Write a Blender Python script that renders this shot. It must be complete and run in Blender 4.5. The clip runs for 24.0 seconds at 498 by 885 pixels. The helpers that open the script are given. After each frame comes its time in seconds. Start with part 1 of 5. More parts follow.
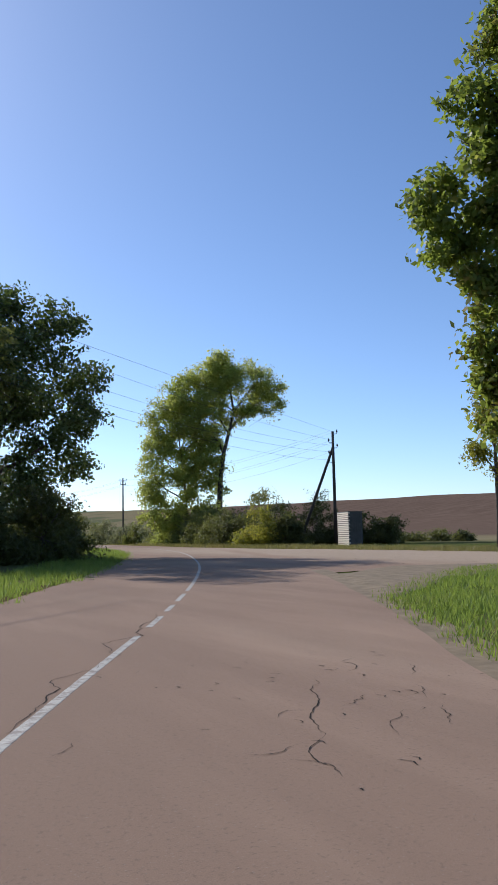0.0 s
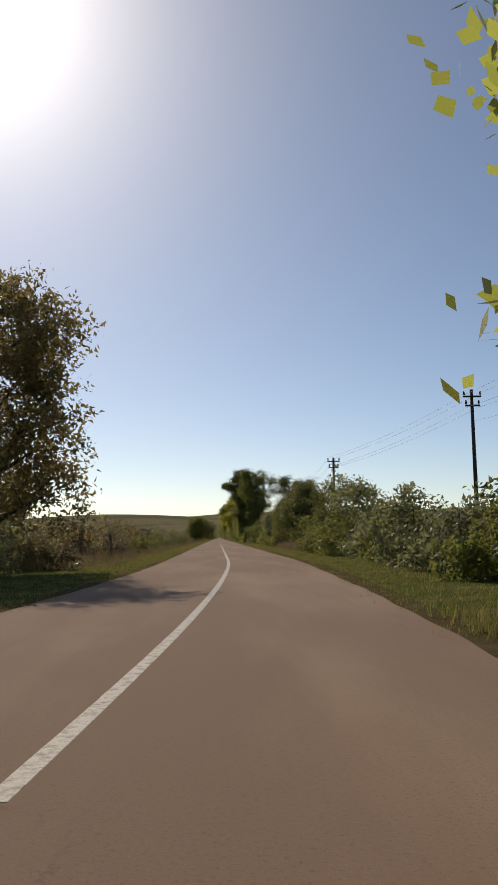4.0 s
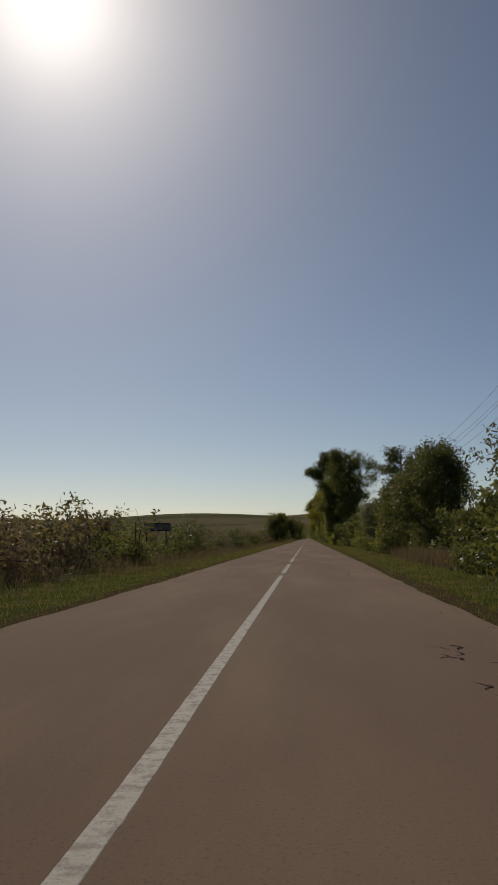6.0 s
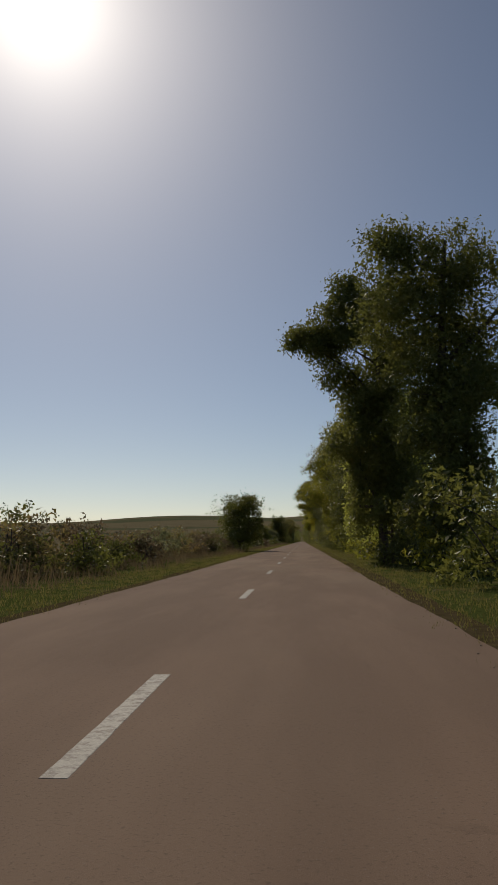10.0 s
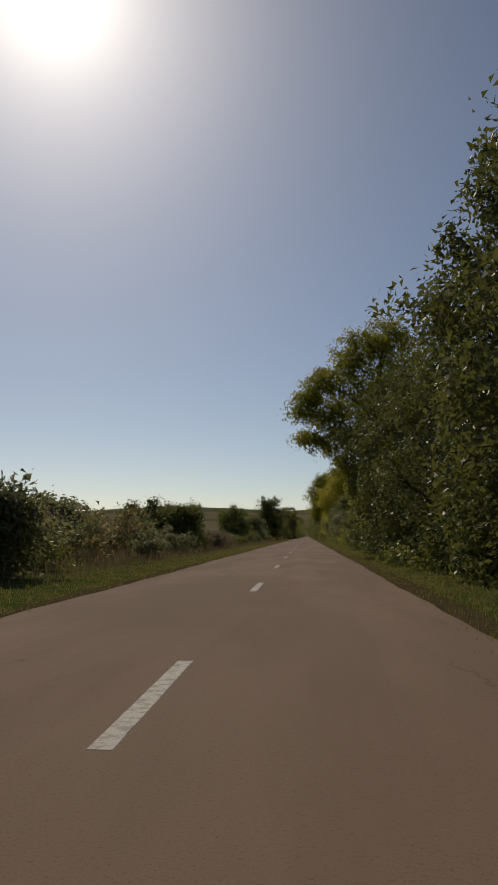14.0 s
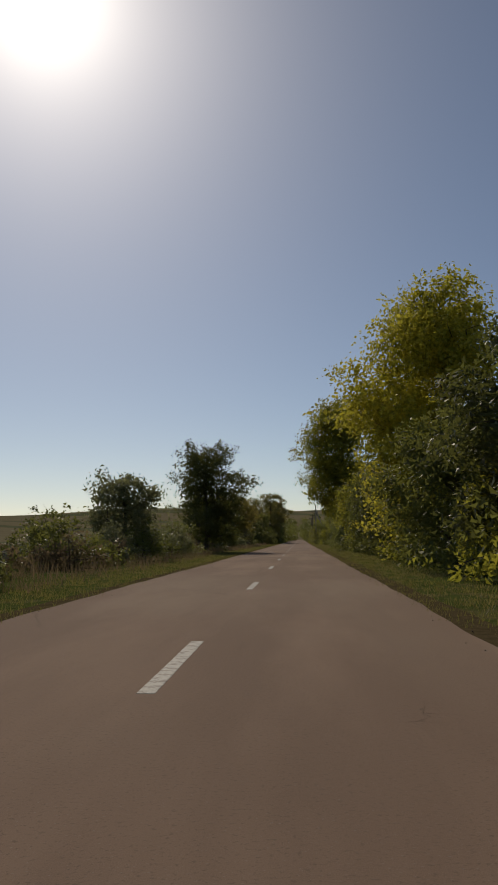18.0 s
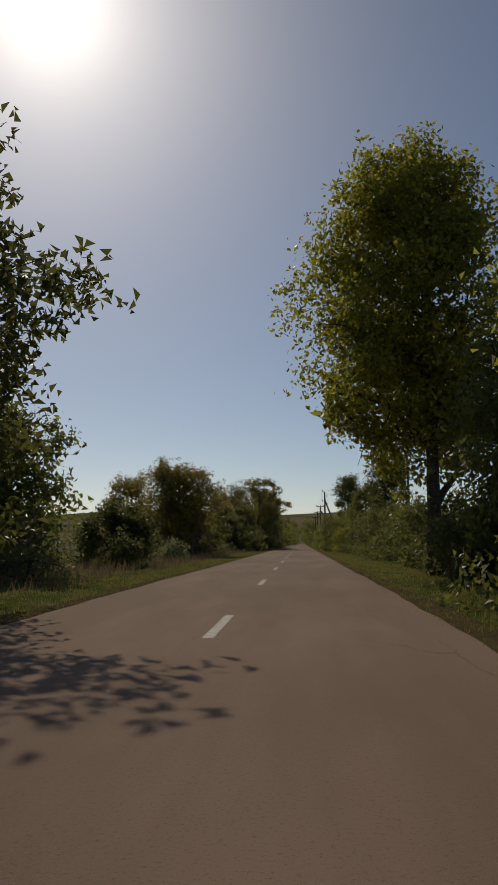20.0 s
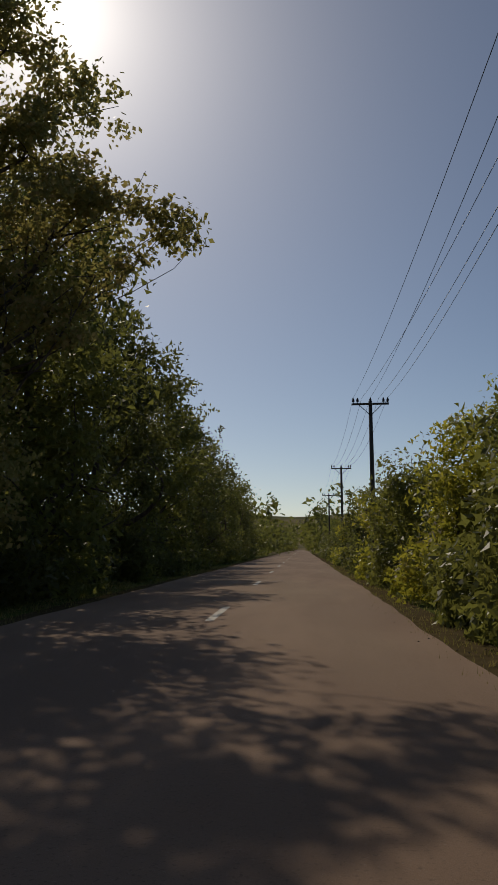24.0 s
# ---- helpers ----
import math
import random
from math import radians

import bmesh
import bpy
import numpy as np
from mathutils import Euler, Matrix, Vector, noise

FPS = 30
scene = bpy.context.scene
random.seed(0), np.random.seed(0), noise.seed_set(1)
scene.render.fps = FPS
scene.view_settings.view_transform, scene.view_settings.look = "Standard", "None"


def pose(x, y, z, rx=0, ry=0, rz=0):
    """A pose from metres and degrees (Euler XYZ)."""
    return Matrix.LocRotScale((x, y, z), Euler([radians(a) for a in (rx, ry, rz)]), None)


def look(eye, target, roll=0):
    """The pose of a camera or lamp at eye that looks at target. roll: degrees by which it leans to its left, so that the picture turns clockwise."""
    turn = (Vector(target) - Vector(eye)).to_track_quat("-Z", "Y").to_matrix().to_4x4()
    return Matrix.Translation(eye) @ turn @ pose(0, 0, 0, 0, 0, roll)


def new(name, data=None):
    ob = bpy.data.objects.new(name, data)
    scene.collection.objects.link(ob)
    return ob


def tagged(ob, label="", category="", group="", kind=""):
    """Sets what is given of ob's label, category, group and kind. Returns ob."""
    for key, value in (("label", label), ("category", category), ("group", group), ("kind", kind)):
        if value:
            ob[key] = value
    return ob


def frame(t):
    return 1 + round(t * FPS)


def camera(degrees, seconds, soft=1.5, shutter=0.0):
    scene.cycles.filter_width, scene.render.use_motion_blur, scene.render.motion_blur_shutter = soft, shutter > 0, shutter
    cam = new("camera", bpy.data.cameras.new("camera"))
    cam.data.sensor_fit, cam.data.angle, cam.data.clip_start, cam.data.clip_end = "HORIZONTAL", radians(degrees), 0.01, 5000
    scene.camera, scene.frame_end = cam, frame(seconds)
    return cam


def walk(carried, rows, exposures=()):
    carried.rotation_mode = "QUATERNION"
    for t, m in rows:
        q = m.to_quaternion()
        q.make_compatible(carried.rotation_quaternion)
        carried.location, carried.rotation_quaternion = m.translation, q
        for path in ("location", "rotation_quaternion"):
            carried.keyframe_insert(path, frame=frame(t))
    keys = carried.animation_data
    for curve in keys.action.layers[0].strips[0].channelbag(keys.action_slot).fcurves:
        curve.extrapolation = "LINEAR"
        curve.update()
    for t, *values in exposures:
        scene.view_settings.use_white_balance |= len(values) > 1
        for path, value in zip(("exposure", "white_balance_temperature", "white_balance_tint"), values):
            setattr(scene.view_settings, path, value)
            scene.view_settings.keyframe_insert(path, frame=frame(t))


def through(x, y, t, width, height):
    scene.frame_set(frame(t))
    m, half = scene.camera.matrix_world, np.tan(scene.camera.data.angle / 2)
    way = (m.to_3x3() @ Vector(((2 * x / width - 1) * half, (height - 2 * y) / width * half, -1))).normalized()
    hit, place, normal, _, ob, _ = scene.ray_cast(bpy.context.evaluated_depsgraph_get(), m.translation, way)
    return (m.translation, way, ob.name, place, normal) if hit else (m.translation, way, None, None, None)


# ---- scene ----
EYE = 1.072  # height of the lens over the road
PATH = [  # seconds, x, y, yaw, pitch, roll
    (0.0, -24.49, -92.70, -27.46, 6.11, 1.21),
    (0.5, -20.31, -85.25, -25.38, 6.43, 0.59),
    (1.0, -16.46, -77.55, -23.27, 6.43, 1.20),
    (1.5, -12.79, -69.82, -20.83, 6.65, 0.12),
    (2.0, -9.55, -62.11, -18.38, 6.62, 0.05),
    (2.5, -6.40, -53.71, -14.76, 6.67, 1.67),
    (3.0, -3.70, -44.71, -10.08, 6.67, 1.94),
    (3.5, -1.78, -35.41, -5.96, 6.46, 1.45),
    (5.5, 0.81, -0.00, 4.28, 6.46, 0.65),
    (6.0, 0.78, 8.36, 4.04, 6.55, 0.53),
    (6.5, 0.98, 16.94, 3.61, 6.74, 0.60),
    (7.0, 0.95, 25.94, 3.08, 6.68, 1.27),
    (8.0, 1.20, 46.57, 3.50, 6.74, 0.41),
    (9.0, 1.31, 69.07, 4.11, 6.57, 0.42),
    (10.0, 1.17, 91.98, 3.67, 6.78, 0.79),
    (10.5, 1.25, 103.57, 3.97, 6.68, -0.07),
    (12.5, 1.26, 150.51, 3.81, 6.61, 1.05),
    (13.0, 1.19, 162.83, 3.96, 6.63, 0.73),
    (14.0, 1.05, 187.63, 3.95, 6.39, -0.01),
    (15.0, 0.93, 213.16, 3.55, 6.68, 0.35),
    (16.0, 1.04, 239.60, 3.58, 6.75, 0.15),
    (17.0, 0.98, 266.57, 3.55, 6.83, -0.16),
    (18.0, 1.10, 293.96, 3.50, 6.61, 0.49),
    (18.5, 1.07, 307.93, 3.60, 6.83, 0.49),
    (21.0, 1.11, 379.13, 3.53, 6.88, 0.28),
    (22.0, 1.26, 408.39, 3.49, 6.91, 0.62),
    (23.0, 1.37, 437.46, 3.49, 6.78, 0.82),
    (24.0, 1.42, 467.29, 3.66, 7.24, 0.56),
]
cam = camera(33.32, 24.0, soft=1.2)
walk(cam, [(t, pose(x, y, EYE, 90 + p, r, w)) for t, x, y, w, p, r in PATH],
     exposures=[(0.0, 0.32, 5950, 11), (1.0, 0.33, 6400, 14), (1.5, 0.32, 6300, 14), (3.0, 0.22, 7600, 15), (3.5, 0.0, 7500, 12), (5.5, -1.17, 7380, 10), (9.0, -1.2, 7380, 10), (10.2, -1.04, 7380, 10), (12.5, -1.0, 7380, 10), (14.5, -1.05, 7380, 10), (16.0, -1.13, 7360, 10), (17.2, -1.12, 7360, 10), (18.0, -0.98, 7380, 10), (19.0, -1.02, 7380, 10), (21.0, -1.12, 7360, 10), (22.5, -1.14, 7360, 10), (24.0, -1.02, 7360, 10)])

# ---- daylight: sun ahead and to the left, clear sky ----
SUN_AZ, SUN_EL = -18.0, 34.0  # degrees from +Y towards +X, and above the horizon
world = bpy.data.worlds.new("world")
scene.world = world
world.use_nodes = True
wn = world.node_tree.nodes
sky = wn.new("ShaderNodeTexSky")
sky.sky_type, sky.sun_disc = "NISHITA", False
sky.sun_elevation, sky.sun_rotation = radians(SUN_EL), radians(SUN_AZ)
sky.air_density, sky.dust_density, sky.ozone_density, sky.altitude = 0.80, 0.68, 3.0, 900
wn["Background"].inputs[1].default_value = 0.12
sun = new("sun", bpy.data.lights.new("sun", "SUN"))
sun.data.energy, sun.data.angle, sun.data.color = 3.4, radians(0.5), (1.0, 0.93, 0.82)
sd = Vector((math.sin(radians(SUN_AZ)) * math.cos(radians(SUN_EL)), math.cos(radians(SUN_AZ)) * math.cos(radians(SUN_EL)), math.sin(radians(SUN_EL))))
sun.matrix_world = look(sd * 50, (0, 0, 0))


def painted_glare():
    """Windscreen glare and haze glow round the sun, painted over the clear sky's colour."""
    link = world.node_tree.links.new
    co = wn.new("ShaderNodeTexCoord")
    unit = wn.new("ShaderNodeVectorMath")
    unit.operation = "NORMALIZE"
    link(co.outputs["Generated"], unit.inputs[0])
    near = wn.new("ShaderNodeVectorMath")
    near.operation = "DOT_PRODUCT"
    near.inputs[1].default_value = sd
    link(unit.outputs[0], near.inputs[0])
    up = wn.new("ShaderNodeMath")
    up.operation = "MAXIMUM"
    up.inputs[1].default_value = 0.0
    link(near.outputs["Value"], up.inputs[0])
    last = sky.outputs[0]
    # each lobe adds painted glare to the sky colour, brightest at the sun
    for power, colour in ((7.0, (0.54, 0.51, 0.44)), (32.0, (1.95, 1.88, 1.8)), (100.0, (5.4, 5.25, 5.1)), (420.0, (8.0, 7.8, 7.5))):
        lobe = wn.new("ShaderNodeMath")
        lobe.operation = "POWER"
        lobe.inputs[1].default_value = power
        link(up.outputs[0], lobe.inputs[0])
        mix = wn.new("ShaderNodeMix")
        mix.data_type, mix.blend_type, mix.clamp_factor = "RGBA", "ADD", False
        mix.inputs[7].default_value = (*colour, 1)
        link(lobe.outputs[0], mix.inputs[0])
        link(last, mix.inputs[6])
        last = mix.outputs[2]
    link(last, wn["Background"].inputs[0])


painted_glare()


# ---- materials ----
class Mat:
    """A node material under construction."""

    def __init__(self, name, rough=0.8, metal=0.0, spec=0.3):
        self.m = bpy.data.materials.new(name)
        self.m.use_nodes = True
        self.t = self.m.node_tree
        self.n = self.t.nodes
        self.b = self.n["Principled BSDF"]
        self.b.inputs["Roughness"].default_value = rough
        self.b.inputs["Metallic"].default_value = metal
        self.b.inputs["Specular IOR Level"].default_value = spec

    def link(self, a, b):
        self.t.links.new(a, b)

    def node(self, kind, operation="", data_type="", blend_type="", feature=""):
        n = self.n.new(kind)
        if data_type:
            n.data_type = data_type
        if blend_type:
            n.blend_type = blend_type
        if operation:
            n.operation = operation
        if feature:
            n.feature = feature
        return n

    def coords(self, scale=(1, 1, 1), generated=False):
        c = self.node("ShaderNodeTexCoord")
        g = self.node("ShaderNodeNewGeometry")
        mp = self.node("ShaderNodeMapping")
        mp.inputs["Scale"].default_value = scale
        self.link(c.outputs["Object"] if generated else g.outputs["Position"], mp.inputs["Vector"])
        return mp.outputs[0]

    def noise(self, vec, scale, detail=4, rough=0.6, dist=0.0):
        n = self.node("ShaderNodeTexNoise")
        n.inputs["Scale"].default_value, n.inputs["Detail"].default_value = scale, detail
        n.inputs["Roughness"].default_value, n.inputs["Distortion"].default_value = rough, dist
        self.link(vec, n.inputs["Vector"])
        return n.outputs["Fac"]

    def ramp(self, fac, stops):
        r = self.node("ShaderNodeValToRGB")
        e = r.color_ramp.elements
        while len(e) < len(stops):
            e.new(0.5)
        for el, (pos, col) in zip(e, stops):
            el.position = pos
            el.color = (*col, 1) if len(col) == 3 else col
        self.link(fac, r.inputs[0])
        return r.outputs[0]

    def mix(self, fac, a, b, mode="MIX"):
        m = self.node("ShaderNodeMix", data_type="RGBA", blend_type=mode)
        for sock, v in ((m.inputs[0], fac), (m.inputs[6], a), (m.inputs[7], b)):
            if isinstance(v, (int, float)):
                sock.default_value = v
            elif isinstance(v, tuple):
                sock.default_value = (*v, 1)
            else:
                self.link(v, sock)
        return m.outputs[2]

    def math(self, op, a, b=0.0):
        m = self.node("ShaderNodeMath", operation=op)
        for sock, v in ((m.inputs[0], a), (m.inputs[1], b)):
            if isinstance(v, (int, float)):
                sock.default_value = v
            else:
                self.link(v, sock)
        return m.outputs[0]

    def bump(self, height, dist=0.01, strength=1.0):
        b = self.node("ShaderNodeBump")
        b.inputs["Strength"].default_value, b.inputs["Distance"].default_value = strength, dist
        self.link(height, b.inputs["Height"])
        self.link(b.outputs[0], self.b.inputs["Normal"])

    def colour(self, c):
        self.link(c, self.b.inputs["Base Color"])


def cells_edge(k, vec, scale, rnd=1.0):
    v = k.node("ShaderNodeTexVoronoi", feature="DISTANCE_TO_EDGE")
    v.inputs["Scale"].default_value, v.inputs["Randomness"].default_value = scale, rnd
    k.link(vec, v.inputs["Vector"])
    return v.outputs["Distance"]


def asphalt(name, light):
    """Old asphalt, paler with trodden dust towards the mouth of the side road."""
    k = Mat(name, 0.95, 0, 0.12)
    p = k.coords()
    grain = k.noise(p, 220, 3, 0.7)
    chips = k.noise(p, 42, 2, 0.8)
    patch = k.noise(k.coords((1.0, 0.16, 1.0)), 0.6, 5, 0.6)
    tracks = k.noise(k.coords((1.0, 0.03, 1.0)), 1.3, 4, 0.55)
    base = k.ramp(grain, [(0.25, (0.77 * light, 0.508 * light, 0.352 * light)), (0.75, (1.78 * light, 1.172 * light, 0.815 * light))])
    base = k.mix(k.math("MULTIPLY", tracks, 0.55), base, (0.90 * light, 0.606 * light, 0.432 * light))
    base = k.mix(k.ramp(patch, [(0.45, (0, 0, 0)), (0.72, (1, 1, 1))]), base, (1.58 * light, 1.065 * light, 0.74 * light))
    sx = k.node("ShaderNodeSeparateXYZ")
    k.link(p, sx.inputs[0])
    wide = k.noise(k.coords((1.0, 0.25, 1.0)), 0.2, 3)
    across = k.math("ADD", k.math("ABSOLUTE", k.math("SUBTRACT", sx.outputs[0], -2.0)), k.math("MULTIPLY", k.noise(p, 0.5, 5, 0.65), 3.0))
    mouth = k.math("MULTIPLY", k.ramp(k.math("MULTIPLY", across, 0.1), [(0.50, (1, 1, 1)), (0.86, (0, 0, 0))]), k.ramp(k.math("MULTIPLY", sx.outputs[1], -0.01), [(0.28, (0, 0, 0)), (0.48, (1, 1, 1))]))
    dust = k.math("MAXIMUM", k.ramp(wide, [(0.5, (0, 0, 0)), (0.7, (0.35, 0.35, 0.35))]), k.math("MULTIPLY", mouth, 0.85))
    base = k.mix(dust, base, k.ramp(grain, [(0.3, (0.33, 0.245, 0.168)), (0.7, (0.47, 0.365, 0.258))]))
    streak = k.math("SUBTRACT", k.math("SUBTRACT", k.math("MULTIPLY", sx.outputs[0], 0.957), k.math("MULTIPLY", sx.outputs[1], 0.294)), 11.31)
    streak = k.math("ADD", k.math("ABSOLUTE", k.math("ADD", streak, k.math("MULTIPLY", k.math("SUBTRACT", wide, 0.5), 2.0))), k.math("MULTIPLY", k.math("SUBTRACT", k.noise(p, 1.6, 6, 0.7), 0.5), 1.3))
    span = k.ramp(k.math("MULTIPLY", sx.outputs[1], -0.01), [(0.44, (0, 0, 0)), (0.50, (1, 1, 1)), (0.62, (1, 1, 1)), (0.70, (0, 0, 0))])
    base = k.mix(k.math("MULTIPLY", k.math("MULTIPLY", k.ramp(streak, [(0.25, (1, 1, 1)), (0.65, (0, 0, 0))]), span), 0.5), base, k.ramp(chips, [(0.35, (0.21, 0.122, 0.078)), (0.65, (0.34, 0.215, 0.145))]))
    base = k.mix(k.ramp(chips, [(0.57, (0, 0, 0)), (0.67, (0.32, 0.32, 0.32))]), base, (0.055, 0.045, 0.038))
    base = k.mix(k.ramp(k.noise(p, 55, 2, 0.8), [(0.62, (0, 0, 0)), (0.72, (0.5, 0.5, 0.5))]), base, (0.36, 0.30, 0.245))
    wob = k.node("ShaderNodeVectorMath", operation="ADD")
    ns = k.node("ShaderNodeTexNoise")
    ns.inputs["Scale"].default_value, ns.inputs["Detail"].default_value, ns.inputs["Roughness"].default_value = 2.2, 8, 0.72
    k.link(p, ns.inputs["Vector"])
    sc = k.node("ShaderNodeVectorMath", operation="SCALE")
    sc.inputs["Scale"].default_value = 0.42
    k.link(ns.outputs["Color"], sc.inputs[0])
    k.link(p, wob.inputs[0])
    k.link(sc.outputs[0], wob.inputs[1])
    slim = k.node("ShaderNodeMapping")
    slim.inputs["Scale"].default_value = (1.0, 0.3, 1.0)
    k.link(wob.outputs[0], slim.inputs["Vector"])
    edge = cells_edge(k, slim.outputs[0], 0.42)
    fine = cells_edge(k, wob.outputs[0], 1.7)
    where = k.ramp(k.noise(p, 0.23, 2), [(0.58, (0, 0, 0)), (0.68, (0.6, 0.6, 0.6))])
    where2 = k.ramp(k.noise(p, 0.36, 2), [(0.66, (0, 0, 0)), (0.74, (0.8, 0.8, 0.8))])
    c1 = k.math("MULTIPLY", k.ramp(edge, [(0.0, (1, 1, 1)), (0.0045, (0, 0, 0))]), where)
    c2 = k.math("MULTIPLY", k.ramp(fine, [(0.0, (1, 1, 1)), (0.012, (0, 0, 0))]), where2)
    crack = k.math("MAXIMUM", c1, c2)
    k.colour(k.mix(k.math("MULTIPLY", crack, 0.55), base, (0.035, 0.03, 0.027)))
    k.bump(k.math("SUBTRACT", k.math("MULTIPLY", k.math("ADD", grain, chips), 0.4), crack), 0.005, 0.8)
    return k.m


def leafy(name, dark, light, trans, turned=None, amount=0.0, through=0.5):
    """Leaves: a glossy skin that lets part of the light through."""
    k = Mat(name, 0.48, 0, 0.32)
    g = k.node("ShaderNodeNewGeometry")
    o = k.node("ShaderNodeObjectInfo")
    rnd = k.math("ADD", k.math("MULTIPLY", g.outputs["Random Per Island"], 0.75), k.math("MULTIPLY", o.outputs["Random"], 0.25))
    col = k.mix(rnd, dark, light)
    if turned:
        big = k.noise(k.coords(), 0.55, 2)
        t = k.math("ADD", k.math("MULTIPLY", big, 0.8), k.math("MULTIPLY", g.outputs["Random Per Island"], 0.35))
        col = k.mix(k.ramp(t, [(0.80 - 0.5 * amount, (0, 0, 0)), (0.92 - 0.4 * amount, (1, 1, 1))]), col, turned)
    k.colour(col)
    tr = k.node("ShaderNodeBsdfTranslucent")
    k.link(k.mix(0.55, col, trans), tr.inputs["Color"])
    ms = k.node("ShaderNodeMixShader")
    ms.inputs[0].default_value = through
    k.link(k.b.outputs[0], ms.inputs[1])
    k.link(tr.outputs[0], ms.inputs[2])
    k.link(ms.outputs[0], k.n["Material Output"].inputs["Surface"])
    return k.m


def barky(name, a, b):
    k = Mat(name, 0.9)
    p = k.coords((1, 1, 0.25))
    n = k.noise(p, 14, 6, 0.7, 0.4)
    k.colour(k.ramp(n, [(0.3, a), (0.7, b)]))
    k.bump(n, 0.03)
    return k.m


def plain(name, a, b, scale=6.0, rough=0.8, metal=0.0, bump=0.004, spec=0.3):
    k = Mat(name, rough, metal, spec)
    p = k.coords()
    n = k.noise(p, scale, 6, 0.65)
    c = k.ramp(n, [(0.3, a), (0.7, b)])
    k.colour(k.mix(k.math("MULTIPLY", k.noise(p, scale * 9, 3), 0.35), c, a))
    k.bump(n, bump)
    return k.m


M_ROAD = asphalt("asphalt", 0.222)
M_DIRT = plain("road_dirt", (0.155, 0.113, 0.068), (0.30, 0.222, 0.137), 3.0, 0.95, 0, 0.02)
M_STAIN = plain("tar_stain", (0.02, 0.018, 0.016), (0.06, 0.05, 0.042), 9.0, 0.95, spec=0.05)
M_BARK = barky("bark", (0.045, 0.035, 0.028), (0.15, 0.12, 0.095))
M_GREEN = leafy("leaves_green", (0.055, 0.073, 0.021), (0.160, 0.182, 0.052), (0.38, 0.37, 0.08))
M_FRESH = leafy("leaves_fresh", (0.122, 0.160, 0.037), (0.42, 0.465, 0.125), (0.78, 0.80, 0.16), (0.46, 0.40, 0.11), 0.28, through=0.58)
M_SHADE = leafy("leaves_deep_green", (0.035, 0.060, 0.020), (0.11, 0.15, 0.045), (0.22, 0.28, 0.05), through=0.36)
M_YELLOW = leafy("leaves_turning", (0.065, 0.085, 0.018), (0.19, 0.205, 0.04), (0.62, 0.58, 0.07), (0.42, 0.345, 0.05), 0.42, through=0.58)
M_MAPLE = leafy("leaves_maple", (0.055, 0.085, 0.018), (0.165, 0.215, 0.045), (0.46, 0.54, 0.07), (0.30, 0.20, 0.07), 0.32, through=0.55)
M_GOLD = leafy("leaves_golden", (0.15, 0.155, 0.022), (0.36, 0.345, 0.05), (0.76, 0.68, 0.08), (0.54, 0.45, 0.065), 0.62, through=0.62)
M_RUST = leafy("leaves_rusty", (0.085, 0.085, 0.032), (0.21, 0.185, 0.075), (0.48, 0.38, 0.13), (0.30, 0.18, 0.085), 0.52)
M_DARK = leafy("leaves_dark", (0.038, 0.047, 0.017), (0.105, 0.118, 0.040), (0.26, 0.26, 0.06))
M_SILVER = leafy("leaves_silver", (0.09, 0.10, 0.052), (0.235, 0.24, 0.13), (0.42, 0.41, 0.16))
M_GRASS = leafy("grass_blades", (0.088, 0.095, 0.025), (0.21, 0.205, 0.06), (0.36, 0.33, 0.085), (0.27, 0.19, 0.095), 0.54, through=0.48)
M_LAWN = leafy("lawn_blades", (0.085, 0.135, 0.022), (0.20, 0.26, 0.05), (0.42, 0.52, 0.08), (0.28, 0.25, 0.10), 0.22)
M_DRY = leafy("dry_weeds", (0.090, 0.066, 0.040), (0.215, 0.155, 0.095), (0.34, 0.24, 0.13), (0.085, 0.09, 0.034), 0.5)
M_POLE = plain("pole_wood", (0.035, 0.03, 0.027), (0.10, 0.085, 0.07), 8.0, 0.85)
M_CONC = plain("pole_concrete", (0.16, 0.145, 0.13), (0.30, 0.275, 0.245), 7.0, 0.9)
M_IRON = plain("iron", (0.03, 0.03, 0.032), (0.07, 0.065, 0.06), 20.0, 0.5, 0.8)
M_GLASS = plain("insulator", (0.03, 0.025, 0.022), (0.06, 0.05, 0.045), 20.0, 0.2)
M_WIRE = plain("wire", (0.03, 0.03, 0.032), (0.06, 0.06, 0.062), 30.0, 0.45, 0.6)
M_BRICK = plain("white_brick", (0.76, 0.65, 0.53), (0.88, 0.79, 0.67), 12.0, 0.9)
M_MORT = plain("mortar", (0.16, 0.10, 0.075), (0.27, 0.17, 0.125), 10.0, 0.95)
M_STEEL = plain("grey_sheet", (0.075, 0.068, 0.062), (0.13, 0.118, 0.105), 3.0, 0.7)
M_BOARD = plain("sign_back", (0.15, 0.125, 0.115), (0.23, 0.195, 0.18), 4.0, 0.8)
M_STONE = plain("gravel", (0.13, 0.105, 0.08), (0.28, 0.23, 0.18), 12.0, 0.95, spec=0.1)


def paint(name, wear, tone=1.0):
    k = Mat(name, 0.7)
    p = k.coords()
    worn = k.ramp(k.noise(p, 9, 6, 0.75), [(0.36 + wear, (0, 0, 0)), (0.50 + wear, (1, 1, 1))])
    k.colour(k.mix(worn, (0.25, 0.205, 0.17), k.ramp(k.noise(p, 60, 3), [(0.3, (0.50 * tone, 0.455 * tone, 0.38 * tone)), (0.7, (0.70 * tone, 0.65 * tone, 0.56 * tone))])))
    return k.m


M_PAINT = paint("road_paint", 0.03, 0.80)
M_WORN = paint("road_paint_worn", 0.04, 0.75)


